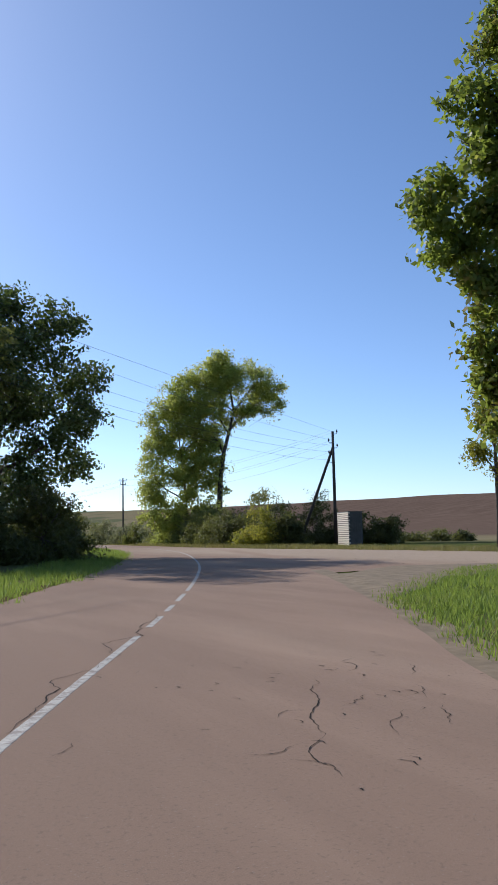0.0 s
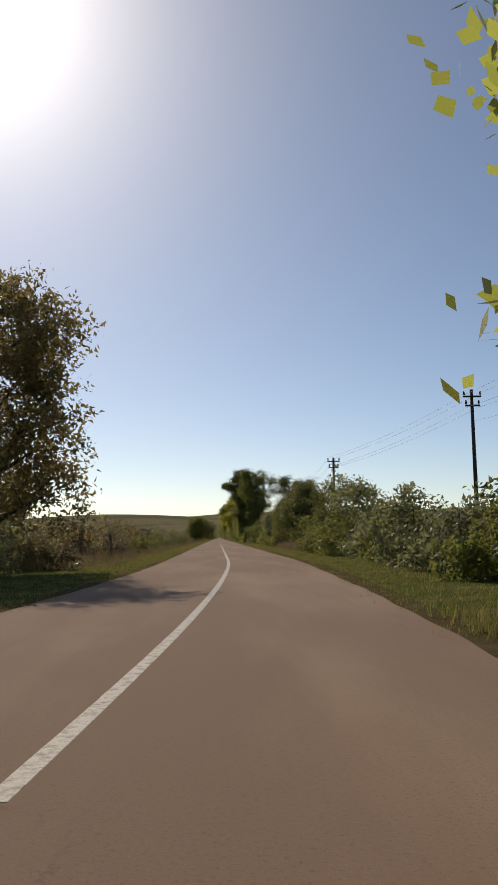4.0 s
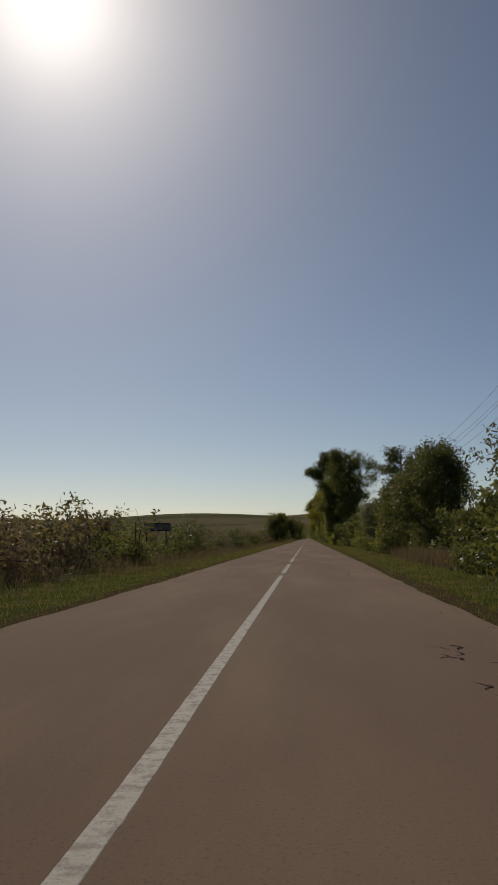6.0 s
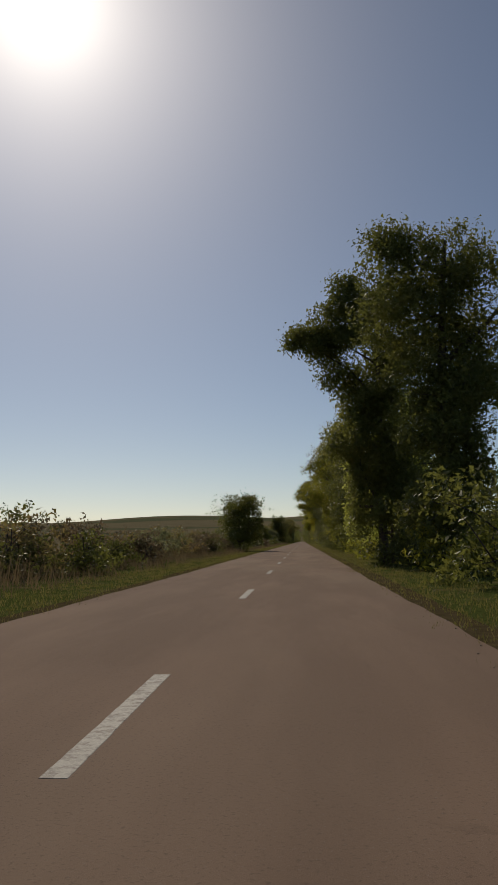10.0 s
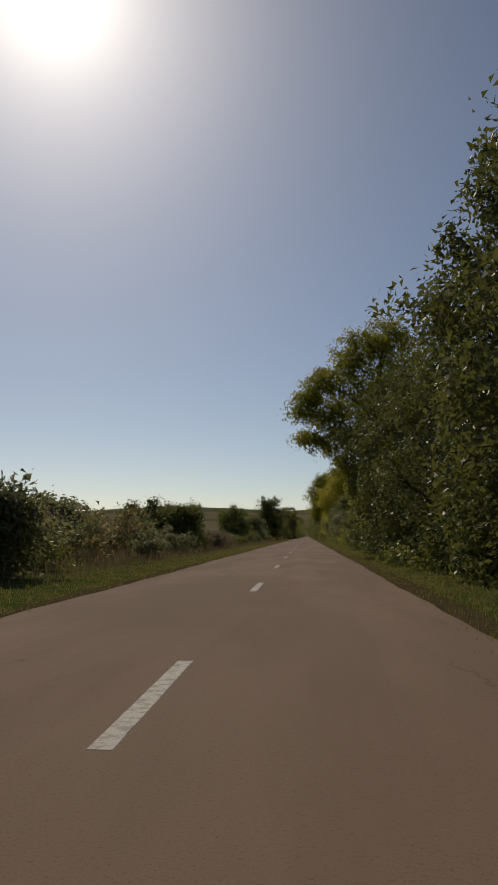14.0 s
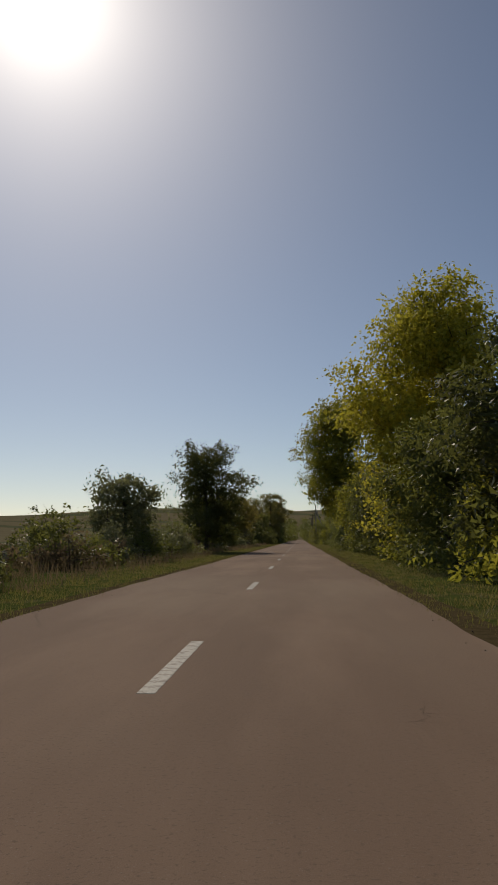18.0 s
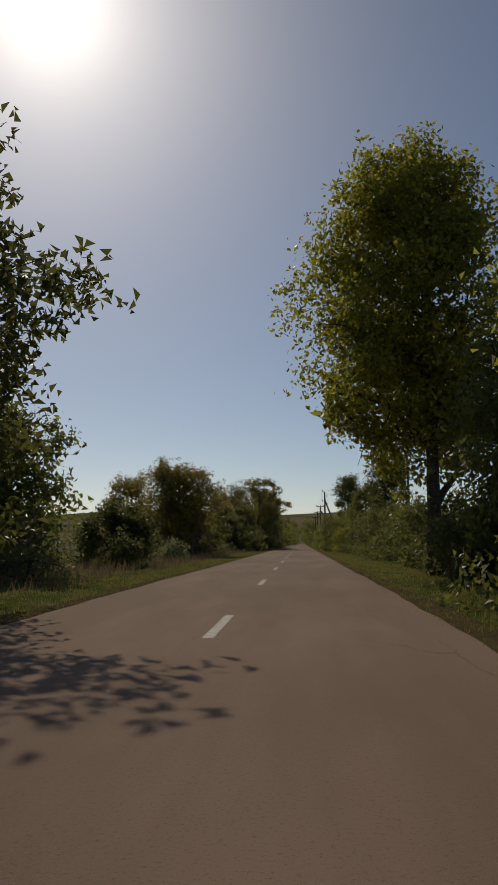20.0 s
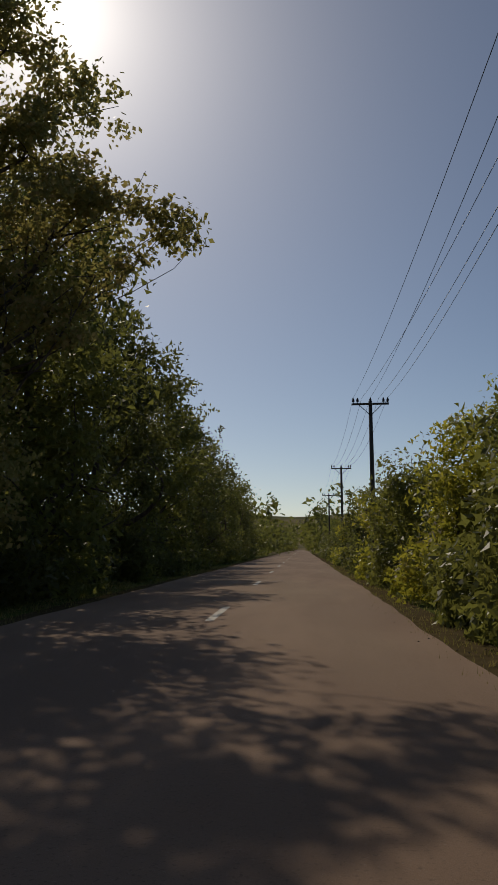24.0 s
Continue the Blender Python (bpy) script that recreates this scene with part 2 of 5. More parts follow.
def earth():
    """Verge and fields: grass, straw and ploughed earth in large patches, with distance haze painted into crop and
    stubble.
    """
    k = Mat("meadow", 1.0, 0, 0.0)
    p = k.coords()
    fine = k.noise(p, 9, 6, 0.7)
    mid = k.noise(p, 0.7, 5, 0.6)
    far = k.noise(k.coords((0.004, 0.011, 0.004)), 1.0, 3, 0.5, 0.6)
    grass = k.ramp(fine, [(0.3, (0.045, 0.062, 0.016)), (0.7, (0.125, 0.145, 0.042))])
    straw = k.ramp(fine, [(0.3, (0.11, 0.085, 0.042)), (0.7, (0.27, 0.21, 0.115))])
    near = k.mix(k.ramp(mid, [(0.52, (0, 0, 0)), (0.74, (1, 1, 1))]), grass, straw)
    sx = k.node("ShaderNodeSeparateXYZ")
    k.link(k.coords(), sx.inputs[0])
    furrow = k.noise(k.coords((0.03, 0.35, 0.03)), 1.0, 4)
    plough = k.ramp(furrow, [(0.3, (0.105, 0.070, 0.052)), (0.7, (0.185, 0.130, 0.098))])
    # stubble and crop are paled: their colour includes the haze of distance
    hazy_stub = k.ramp(furrow, [(0.3, (0.18, 0.15, 0.085)), (0.7, (0.27, 0.225, 0.135))])
    hazy_crop = k.ramp(furrow, [(0.3, (0.11, 0.115, 0.062)), (0.7, (0.17, 0.17, 0.095))])
    fields = k.mix(k.ramp(far, [(0.44, (0, 0, 0)), (0.46, (1, 1, 1))]), hazy_crop, hazy_stub)
    side = k.ramp(k.math("ADD", k.math("MULTIPLY", sx.outputs[0], 0.002), k.math("MULTIPLY", sx.outputs[1], -0.0007)), [(0.10, (0, 0, 0)), (0.13, (1, 1, 1))])
    fields = k.mix(side, fields, plough)
    away = k.ramp(k.math("MULTIPLY", k.math("ABSOLUTE", sx.outputs[0]), 0.01), [(0.14, (0, 0, 0)), (0.30, (1, 1, 1))])
    away = k.math("MAXIMUM", away, k.ramp(k.math("MULTIPLY", sx.outputs[1], 0.001), [(0.56, (0, 0, 0)), (0.66, (1, 1, 1))]))
    k.colour(k.mix(away, near, fields))
    k.bump(fine, 0.05, 0.6)
    return k.m


M_EARTH = earth()


# ---- mesh helpers ----
def mesh_obj(name, verts, faces, mat, parent=None, label="", smooth=False):
    me = bpy.data.meshes.new(name)
    me.from_pydata([tuple(v) for v in verts], [], [tuple(f) for f in faces])
    me.materials.append(mat)
    if smooth:
        me.polygons.foreach_set("use_smooth", [True] * len(me.polygons))
    ob = new(name, me)
    if parent:
        ob.parent = parent
    if label:
        ob["label"] = label
    return ob


def quads_mesh(name, co, mat, per=4):
    """A mesh of loose faces with per corners each, from an array of points."""
    n = len(co) // per
    me = bpy.data.meshes.new(name)
    me.vertices.add(n * per)
    me.vertices.foreach_set("co", np.asarray(co, dtype=np.float32).ravel())
    me.loops.add(n * per)
    me.loops.foreach_set("vertex_index", np.arange(n * per, dtype=np.int32))
    me.polygons.add(n)
    me.polygons.foreach_set("loop_start", np.arange(0, n * per, per, dtype=np.int32))
    me.update(calc_edges=True)
    me.materials.append(mat)
    return me


def tube(points, radii, sides=7):
    """Vertices and faces of a tapered tube along points."""
    vs, fs = [], []
    pts = [Vector(p) for p in points]
    for i, p in enumerate(pts):
        d = (pts[min(i + 1, len(pts) - 1)] - pts[max(i - 1, 0)]).normalized()
        a = d.orthogonal().normalized()
        b = d.cross(a)
        for s in range(sides):
            w = 2 * math.pi * s / sides
            vs.append(p + (a * math.cos(w) + b * math.sin(w)) * radii[i])
    for i in range(len(pts) - 1):
        for s in range(sides):
            t = (s + 1) % sides
            fs.append((i * sides + s, i * sides + t, (i + 1) * sides + t, (i + 1) * sides + s))
    fs.append(tuple(range(sides - 1, -1, -1)))
    fs.append(tuple(range((len(pts) - 1) * sides, len(pts) * sides)))
    return vs, fs


class Build:
    """Collects pieces of one mesh."""

    def __init__(self):
        self.v, self.f = [], []

    def add(self, vf):
        k = len(self.v)
        self.v += list(vf[0])
        self.f += [tuple(i + k for i in f) for f in vf[1]]

    def box(self, c, s, turn=0.0):
        r = Matrix.Rotation(turn, 3, "Z")
        k = len(self.v)
        for z in (-1, 1):
            for x, y in ((-1, -1), (1, -1), (1, 1), (-1, 1)):
                self.v.append(Vector(c) + r @ Vector((x * s[0] / 2, y * s[1] / 2, z * s[2] / 2)))
        self.f += [tuple(i + k for i in f) for f in ((3, 2, 1, 0), (4, 5, 6, 7), (0, 1, 5, 4), (1, 2, 6, 5), (2, 3, 7, 6), (3, 0, 4, 7))]

    def done(self, name, mat, parent=None, label="", smooth=False):
        return mesh_obj(name, self.v, self.f, mat, parent, label, smooth)


def empty(name, x, y, z=0.0, turn=0.0):
    e = new(name)
    e.empty_display_size = 0.3
    e.matrix_world = pose(x, y, z, 0, 0, turn)
    return e


# ---- the ground and the roads ----
def smooth01(a, b, v):
    t = np.clip((np.asarray(v, dtype=float) - a) / (b - a), 0, 1)
    return t * t * (3 - 2 * t)


def terrain(x, y):
    """Height of the land: level along the road, low hills far off."""
    x, y = np.asarray(x, dtype=float), np.asarray(y, dtype=float)
    d = np.hypot(x, y - np.clip(y, -90, 480))
    w = 1 + 0.30 * np.sin(x * 0.004 + 1.3) * np.cos(y * 0.0031 + 0.4) + 0.15 * np.sin(x * 0.011 + y * 0.007)
    rise = 38 * smooth01(330, 1000, d) * w + 14 * smooth01(1200, 2600, d)
    return rise


CENTRE = [(-37.0, -113.0), (-30.3, -101.0), (-24.2, -89.3), (-20.4, -82.3), (-16.9, -75.4), (-13.3, -67.6), (-10.12, -59.85), (-7.68, -53.35), (-5.66, -47.15), (-4.27, -41.6), (-3.3, -37.3), (-2.55, -32.5), (-2.0, -28.4),
          (-1.45, -22.8), (-1.0, -17.0), (-0.65, -11.0), (-0.35, -4.0), (-0.12, 4.0), (0.0, 12.0)]


def spline(pts, step):
    """Points at even steps along a smooth curve through pts, with directions."""
    p = np.array(pts, dtype=float)
    p = np.vstack([2 * p[0] - p[1], p, 2 * p[-1] - p[-2]])
    out = []
    for i in range(1, len(p) - 2):
        for u in np.linspace(0, 1, 24, endpoint=False):
            out.append(0.5 * (2 * p[i] + (p[i + 1] - p[i - 1]) * u + (2 * p[i - 1] - 5 * p[i] + 4 * p[i + 1] - p[i + 2]) * u * u + (3 * p[i] - p[i - 1] - 3 * p[i + 1] + p[i + 2]) * u ** 3))
    out.append(p[-2])
    out = np.array(out)
    s = np.concatenate([[0], np.cumsum(np.hypot(*np.diff(out, axis=0).T))])
    q = np.arange(0, s[-1], step)
    xy = np.column_stack([np.interp(q, s, out[:, 0]), np.interp(q, s, out[:, 1])])
    return xy, q


BEND = spline(CENTRE, 0.5)[0]
STRAIGHT = np.column_stack([np.zeros(2800), np.concatenate([np.arange(12.0, 700, 0.5), np.arange(700, 2124, 1.0)])])[:2800]
AXIS = np.vstack([BEND, STRAIGHT])


def edge_wave(s, seed):
    """Broken edge of old asphalt."""
    return 0.03 * np.sin(s * 0.21 + seed) + 0.018 * np.sin(s * 0.83 + 2 * seed) + 0.016 * np.sin(s * 2.3 + 3 * seed)


def strip(name, axis, left, right, z, mat, rows=5, seed=1.0, depth=0.07):
    """A road: a slab that follows axis, with uneven edges and a crown."""
    d = np.gradient(axis, axis=0)
    d /= np.hypot(d[:, 0], d[:, 1])[:, None]
    nrm = np.column_stack([d[:, 1], -d[:, 0]])
    s = np.concatenate([[0], np.cumsum(np.hypot(*np.diff(axis, axis=0).T))])
    lo, hi = -left + edge_wave(s, seed), right + edge_wave(s, seed + 4.0)
    vs, fs = [], []
    cols = rows + 2
    for i in range(len(axis)):
        for j in range(cols):
            u = min(max((j - 1) / (rows - 1), 0), 1)
            off = lo[i] + (hi[i] - lo[i]) * u + (-0.05 if j == 0 else 0.05 if j == cols - 1 else 0)
            p = axis[i] + nrm[i] * off
            vs.append((p[0], p[1], z + float(terrain(p[0], p[1])) - (depth if j in (0, cols - 1) else 0)))
    for i in range(len(axis) - 1):
        for j in range(cols - 1):
            a = i * cols + j
            fs.append((a, a + 1, a + cols + 1, a + cols))
    return mesh_obj(name, vs, fs, mat, smooth=False)


tagged(strip("road", AXIS[AXIS[:, 1] < 840], 2.95, 3.0, 0.0, M_ROAD), "grey-brown cracked asphalt country road with crumbling edges", "road", kind="structure")
SIDE = np.column_stack([np.full(480, -1.0), np.arange(-290.0, -50.0, 0.5)])
tagged(strip("side_road", SIDE, 3.4, 3.1, -0.012, M_ROAD, seed=2.0), "dusty asphalt side road joining at the bend", "road", kind="structure")


def patch(name, pts, z, mat, wobble=0.3, seed=0, n=90, rows=6):
    """A flat patch with an uneven outline through pts, higher towards its middle."""
    rng = np.random.default_rng(seed)
    loop = np.array(pts + [pts[0]], dtype=float)
    s = np.concatenate([[0], np.cumsum(np.hypot(*np.diff(loop, axis=0).T))])
    q = np.linspace(0, s[-1], n, endpoint=False)
    out = np.column_stack([np.interp(q, s, loop[:, 0]), np.interp(q, s, loop[:, 1])])
    c = out.mean(axis=0)
    w = sum(rng.normal(0, 1 / (k + 1)) * np.sin(np.arange(n) / n * 2 * math.pi * (k + 3) * 2 + rng.uniform(0, 6)) for k in range(8))
    out = out + (out - c) / np.hypot(*(out - c).T)[:, None] * (w * wobble)[:, None]
    vs = [(*c, z)]
    for r in range(1, rows + 1):
        for p in out:
            e = c + (p - c) * r / rows
            vs.append((e[0], e[1], z if r < rows else z - 0.03))
    fs = [(0, 1 + i, 1 + (i + 1) % n) for i in range(n)]
    for r in range(rows - 1):
        for i in range(n):
            j = (i + 1) % n
            fs.append((1 + r * n + i, 1 + (r + 1) * n + i, 1 + (r + 1) * n + j, 1 + r * n + j))
    return mesh_obj(name, vs, fs, mat)


tagged(patch("junction_apron", [(-14.5, -74.5), (-9.5, -73.5), (-5.0, -78.5), (-3.0, -72), (1.0, -60), (1.2, -40), (0.6, -28), (-2, -34), (-6, -46), (-11, -62)], -0.005, M_ROAD, 0.2, 3), "dusty asphalt apron of the road junction", "road", kind="structure")
tagged(patch("gravel_wedge", [(-12.9, -75.0), (-15.3, -79.5), (-16.8, -82.4), (-13.6, -79.6), (-10.2, -77.2), (-7.0, -75.8), (-6.2, -73.6), (-9.0, -72.6)], 0.008, M_DIRT, 0.15, 4), "bare brown earth and gravel at the corner of the junction", "gravel", kind="structure")
SHOULDER = plain("shoulder_soil", (0.070, 0.055, 0.028), (0.145, 0.108, 0.058), 5.0, 1.0, 0, 0.006, 0.0)
BENT = int(np.searchsorted(AXIS[:, 1], -20.0))
tagged(strip("shoulder", AXIS[:BENT + 1], -2.7, 3.5, -0.022, M_DIRT, 2, 6.0), "strip of pale dusty earth along the asphalt edge", "soil", kind="structure")
tagged(strip("shoulder", AXIS[BENT:1500], -2.7, 3.5, -0.022, SHOULDER, 2, 6.0), "strip of bare brown soil along the asphalt edge", "soil", kind="structure")
tagged(strip("shoulder", AXIS[:1500], 3.4, -2.7, -0.022, SHOULDER, 2, 9.0), "strip of bare brown soil along the asphalt edge", "soil", kind="structure")


def ground():
    ax = np.concatenate([-np.geomspace(4500, 30, 44), np.arange(-28, 29, 2.0), np.geomspace(30, 4500, 44)])
    ay = np.concatenate([-np.geomspace(4500, 140, 30), np.arange(-136, 640, 4.0), 640 + np.geomspace(4, 4200, 60)])
    gx, gy = np.meshgrid(ax, ay)
    z = terrain(gx, gy) - 0.05
    n, m = gx.shape
    vs = np.column_stack([gx.ravel(), gy.ravel(), z.ravel()])
    fs = [(i * m + j, i * m + j + 1, (i + 1) * m + j + 1, (i + 1) * m + j) for i in range(n - 1) for j in range(m - 1)]
    return mesh_obj("ground", vs, fs, M_EARTH, smooth=True)


tagged(ground(), "grassy verges, meadow and ploughed fields reaching to low hills", "ground", kind="structure")


# ---- road markings ----
def marking(axis, a, b, width, mat=M_PAINT):
    """A painted line along part of the axis, from arc length a to b."""
    s = np.concatenate([[0], np.cumsum(np.hypot(*np.diff(axis, axis=0).T))])
    q = np.linspace(a, b, max(2, int((b - a) / 0.12) + 1))
    rng = np.random.default_rng(int(a * 10) % 100000)
    rag = rng.normal(0, 0.0013, (2, len(q)))
    p = np.column_stack([np.interp(q, s, axis[:, 0]), np.interp(q, s, axis[:, 1])])
    d = np.gradient(p, axis=0)
    d /= np.hypot(d[:, 0], d[:, 1])[:, None]
    nr = np.column_stack([d[:, 1], -d[:, 0]])
    vs, fs = [], []
    for i in range(len(q)):
        w = width / 2
        lo, hi = -w + rag[0, i], w + rag[1, i]
        for off, z in ((lo - 0.004, 0.0002), (lo, 0.0025), (hi, 0.0025), (hi + 0.004, 0.0002)):
            e = p[i] + nr[i] * off
            vs.append((e[0], e[1], z + float(terrain(e[0], e[1]))))
    for i in range(len(q) - 1):
        for j in range(3):
            k = i * 4 + j
            fs.append((k, k + 1, k + 5, k + 4))
    fs += [(0, 1, 2, 3), tuple(len(vs) - 1 - i for i in range(4))]
    ob = mesh_obj("lane_marking", vs, fs, mat)
    return tagged(ob, "worn white painted centre line on the asphalt", "road marking", "centre line", "structure")


AX_S = np.concatenate([[0], np.cumsum(np.hypot(*np.diff(AXIS, axis=0).T))])


def arc(y):
    """Arc length along the axis at that y."""
    return float(np.interp(y, AXIS[:, 1], AX_S))


for a, b in ((-112, -84.2), (-83.5, -82.4), (-81.8, -80.9), (-80.3, -78.9), (-78.2, -47.7)):
    marking(AXIS, arc(a), arc(b), 0.07, M_WORN)
s0 = arc(-47.7) + 0.78
while s0 < arc(-23.5):
    marking(AXIS, s0, s0 + 0.84, 0.12)
    s0 += 1.60
marking(AXIS, arc(-22.6), arc(32.3), 0.115)
for a, b in ((33.9, 42.5), (45.4, 54.2), (57.1, 66.7), (70.4, 79.4), (82.5, 91.6)):
    marking(AXIS, arc(a), arc(b), 0.13)
for i in range(54):
    far_end = 98.9 + 12.0 * i - (0.4 if i == 10 else 0.0)
    marking(AXIS, arc(far_end - 3.0), arc(far_end), 0.13)


# ---- cracks and broken spots in the asphalt ----
def crack(pts, width, seed):
    """A jagged open crack that runs along pts."""
    rng = np.random.default_rng(seed)
    p = np.array(pts, dtype=float)
    for amp in (0.085, 0.08, 0.075):
        mid = (p[1:] + p[:-1]) / 2
        d = p[1:] - p[:-1]
        mid += np.column_stack([d[:, 1], -d[:, 0]]) * rng.normal(0, amp, (len(mid), 1))
        out = np.empty((len(p) + len(mid), 2))
        out[0::2], out[1::2] = p, mid
        p = out
    d = np.gradient(p, axis=0)
    d /= np.hypot(d[:, 0], d[:, 1])[:, None]
    n = len(p)
    w = width * np.sin(np.linspace(0.12, math.pi - 0.12, n)) * rng.uniform(0.35, 1.0, n)
    nr = np.column_stack([d[:, 1], -d[:, 0]]) * w[:, None] / 2
    vs = [(*q, 0.0034) for q in np.vstack([p - nr, p + nr])]
    fs = [(i, n + i, n + i + 1, i + 1) for i in range(n - 1)]
    return tagged(mesh_obj("crack", vs, fs, M_STAIN), "thin jagged dark crack in the old asphalt", "crack", kind="structure")


for i, (width, pts) in enumerate((
        (0.016, [(-21.17, -87.32), (-21.49, -87.77), (-21.58, -88.0), (-21.78, -88.28), (-21.94, -88.5), (-22.03, -88.73), (-22.08, -88.88)]), (0.014, [(-22.08, -88.88), (-22.23, -89.01), (-22.37, -89.25), (-22.36, -89.39), (-22.43, -89.56)]),
        (0.011, [(-22.6, -89.01), (-22.5, -89.05), (-22.32, -88.97)]), (0.013, [(-20.89, -87.29), (-20.66, -87.12), (-20.42, -86.75)]), (0.013, [(-21.61, -88.33), (-21.37, -88.21), (-21.28, -88.09)]), (0.014, [(-20.26, -87.23), (-20.4, -87.5), (-20.55, -87.68)]),
        (0.012, [(-20.77, -88.0), (-20.86, -88.2), (-21.0, -88.39)]), (0.011, [(-21.06, -88.61), (-21.2, -88.8), (-21.36, -89.04)]), (0.010, [(-22.47, -89.19), (-22.39, -89.27), (-22.35, -89.35)]), (0.010, [(-21.76, -89.09), (-21.6, -88.8), (-21.35, -88.61)]),
        (0.010, [(-21.8, -88.3), (-21.95, -88.25), (-22.1, -88.4)]), (0.009, [(-23.43, -88.53), (-23.35, -88.45), (-23.26, -88.29)]))):
    crack(pts, width * 0.75, 10 + i)
crack([(-23.6, -88.0), (-23.31, -87.52), (-23.12, -87.15), (-22.92, -86.69), (-22.67, -86.21), (-22.34, -85.77)], 0.013, 2)  # the long one beside the centre line
crack([(-22.34, -85.77), (-21.97, -84.99), (-21.62, -84.35), (-21.13, -83.45), (-20.6, -82.69), (-20.24, -81.8)], 0.016, 3)
CHIPPED = np.random.default_rng(45)
for k in range(46):  # short hairline cracks and pits in the worn lane
    x, y = CHIPPED.uniform(-22.6, -19.9), CHIPPED.uniform(-90.2, -86.4)
    a, ln = CHIPPED.normal(1.1, 0.45), CHIPPED.uniform(0.03, 0.13)
    crack([(x, y), (x + math.cos(a) * ln * 0.5, y + math.sin(a) * ln * 0.5), (x + math.cos(a + 0.6) * ln, y + math.sin(a + 0.6) * ln)], CHIPPED.uniform(0.008, 0.018), 140 + k)
BROKEN = np.random.default_rng(44)
for cx, cy, rx, ry, n in ((2.35, 15.0, 0.45, 1.6, 16), (-0.6, -35.4, 0.5, 1.9, 12), (2.5, 41.0, 0.3, 2.0, 6), (2.4, 240.0, 0.35, 2.0, 6), (2.4, 378.0, 0.4, 2.2, 5)):
    for k in range(n):  # crumbled places with short wide cracks that run into one another
        x, y = cx + BROKEN.uniform(-rx, rx), cy + BROKEN.uniform(-ry, ry)
        a, ln = BROKEN.uniform(-0.9, 0.9) + (1.57 if k % 3 else 0.2), BROKEN.uniform(0.15, 0.5)
        crack([(x, y), (x + math.cos(a) * ln * 0.5, y + math.sin(a) * ln * 0.5), (x + math.cos(a + 0.5) * ln, y + math.sin(a + 0.5) * ln)], BROKEN.uniform(0.02, 0.06), 70 + k)
crack([(2.05, 171.0), (2.1, 169.5), (2.1, 168.6), (2.2, 168.2), (2.25, 167.6)], 0.026, 4)
crack([(1.3, 84.2), (1.34, 82.0), (1.26, 80.5), (1.3, 79.2)], 0.028, 5)
crack([(1.57, 39.6), (1.8, 38.2), (1.8, 37.0), (1.57, 35.1), (1.53, 34.2)], 0.024, 6)
crack([(2.1, 35.6), (2.0, 34.2), (1.95, 33.1), (1.86, 32.2), (1.9, 31.2), (1.95, 30.6)], 0.024, 7)


# ---- trees and bushes ----
def ball(rng, n):
    """Random points in a unit ball, thinner towards its rim."""
    d = rng.normal(size=(n, 3))
    return d / np.linalg.norm(d, axis=1)[:, None] * (rng.random(n) ** 0.5)[:, None]


def leaves(rng, blobs, count, size, tufts, spread, flat=0.35, small=False):
    """Corner points of leaves that hang in tufts round the shells of the blobs."""
    b = np.array(blobs, dtype=float)
    m = np.maximum(5, (7 + 7 * b[:, 3]).astype(int))
    own = np.repeat(np.arange(len(b)), m)  # boughs: lumps of tufts on the shell of each blob
    d = rng.normal(size=(len(own), 3))
    d /= np.linalg.norm(d, axis=1)[:, None]
    bough = b[own, :3] + d * b[own, 3:6] * (0.35 + 0.62 * rng.random(len(own)) ** 0.6)[:, None]
    reach = b[own, 3:6] * (0.20 + 0.16 * rng.random(len(own)))[:, None]
    wt = reach[:, 0] ** 1.5
    pick = rng.choice(len(own), tufts, p=wt / wt.sum())
    cen = bough[pick] + ball(rng, tufts) * reach[pick] * 1.5
    k = rng.integers(0, tufts, count)
    pos = cen[k] + ball(rng, count) * 1.7 * (spread * (0.6 + 0.8 * rng.random(tufts)))[k][:, None] * np.array([1, 1, 0.8])
    pos[:, 2] = np.maximum(pos[:, 2], 0.08)
    out = pos - b[own[pick[k]], :3]
    out /= np.linalg.norm(out, axis=1)[:, None] + 1e-6
    nrm = rng.normal(size=(count, 3)) * 0.8 + out * 0.6 + np.array([0, 0, flat])
    nrm /= np.linalg.norm(nrm, axis=1)[:, None]
    t = rng.normal(size=(count, 3))
    t -= nrm * (t * nrm).sum(axis=1)[:, None]
    t /= np.linalg.norm(t, axis=1)[:, None]
    u = np.cross(nrm, t)
    ln = (size * (0.6 + 0.8 * rng.random(count)))[:, None]
    wd = ln * (0.52 + 0.25 * rng.random(count))[:, None]
    sag = nrm * ln * 0.18
    if small == 2:
        return np.stack([pos - t * ln * 0.5, pos - t * ln * 0.08 - u * wd * 0.52 - sag * 0.5, pos + t * ln * 0.55 - sag, pos - t * ln * 0.02 + u * wd * 0.5 - sag * 0.5], axis=1).reshape(-1, 3)
    if small:
        return np.stack([pos - t * ln * 0.55 - u * wd * 0.15, pos - t * ln * 0.02 + u * wd * 0.72 - sag * 0.5, pos + t * ln * 0.58 - sag], axis=1).reshape(-1, 3)
    co = np.stack([pos - t * ln * 0.42 + u * wd * 0.12, pos - t * ln * 0.42 - u * wd * 0.12, pos - t * ln * 0.05 - u * wd * 0.62 - sag * 0.6, pos + t * ln * 0.58 - sag, pos + t * ln * 0.02 + u * wd * 0.55 - sag * 0.6], axis=1)
    return co.reshape(-1, 3)


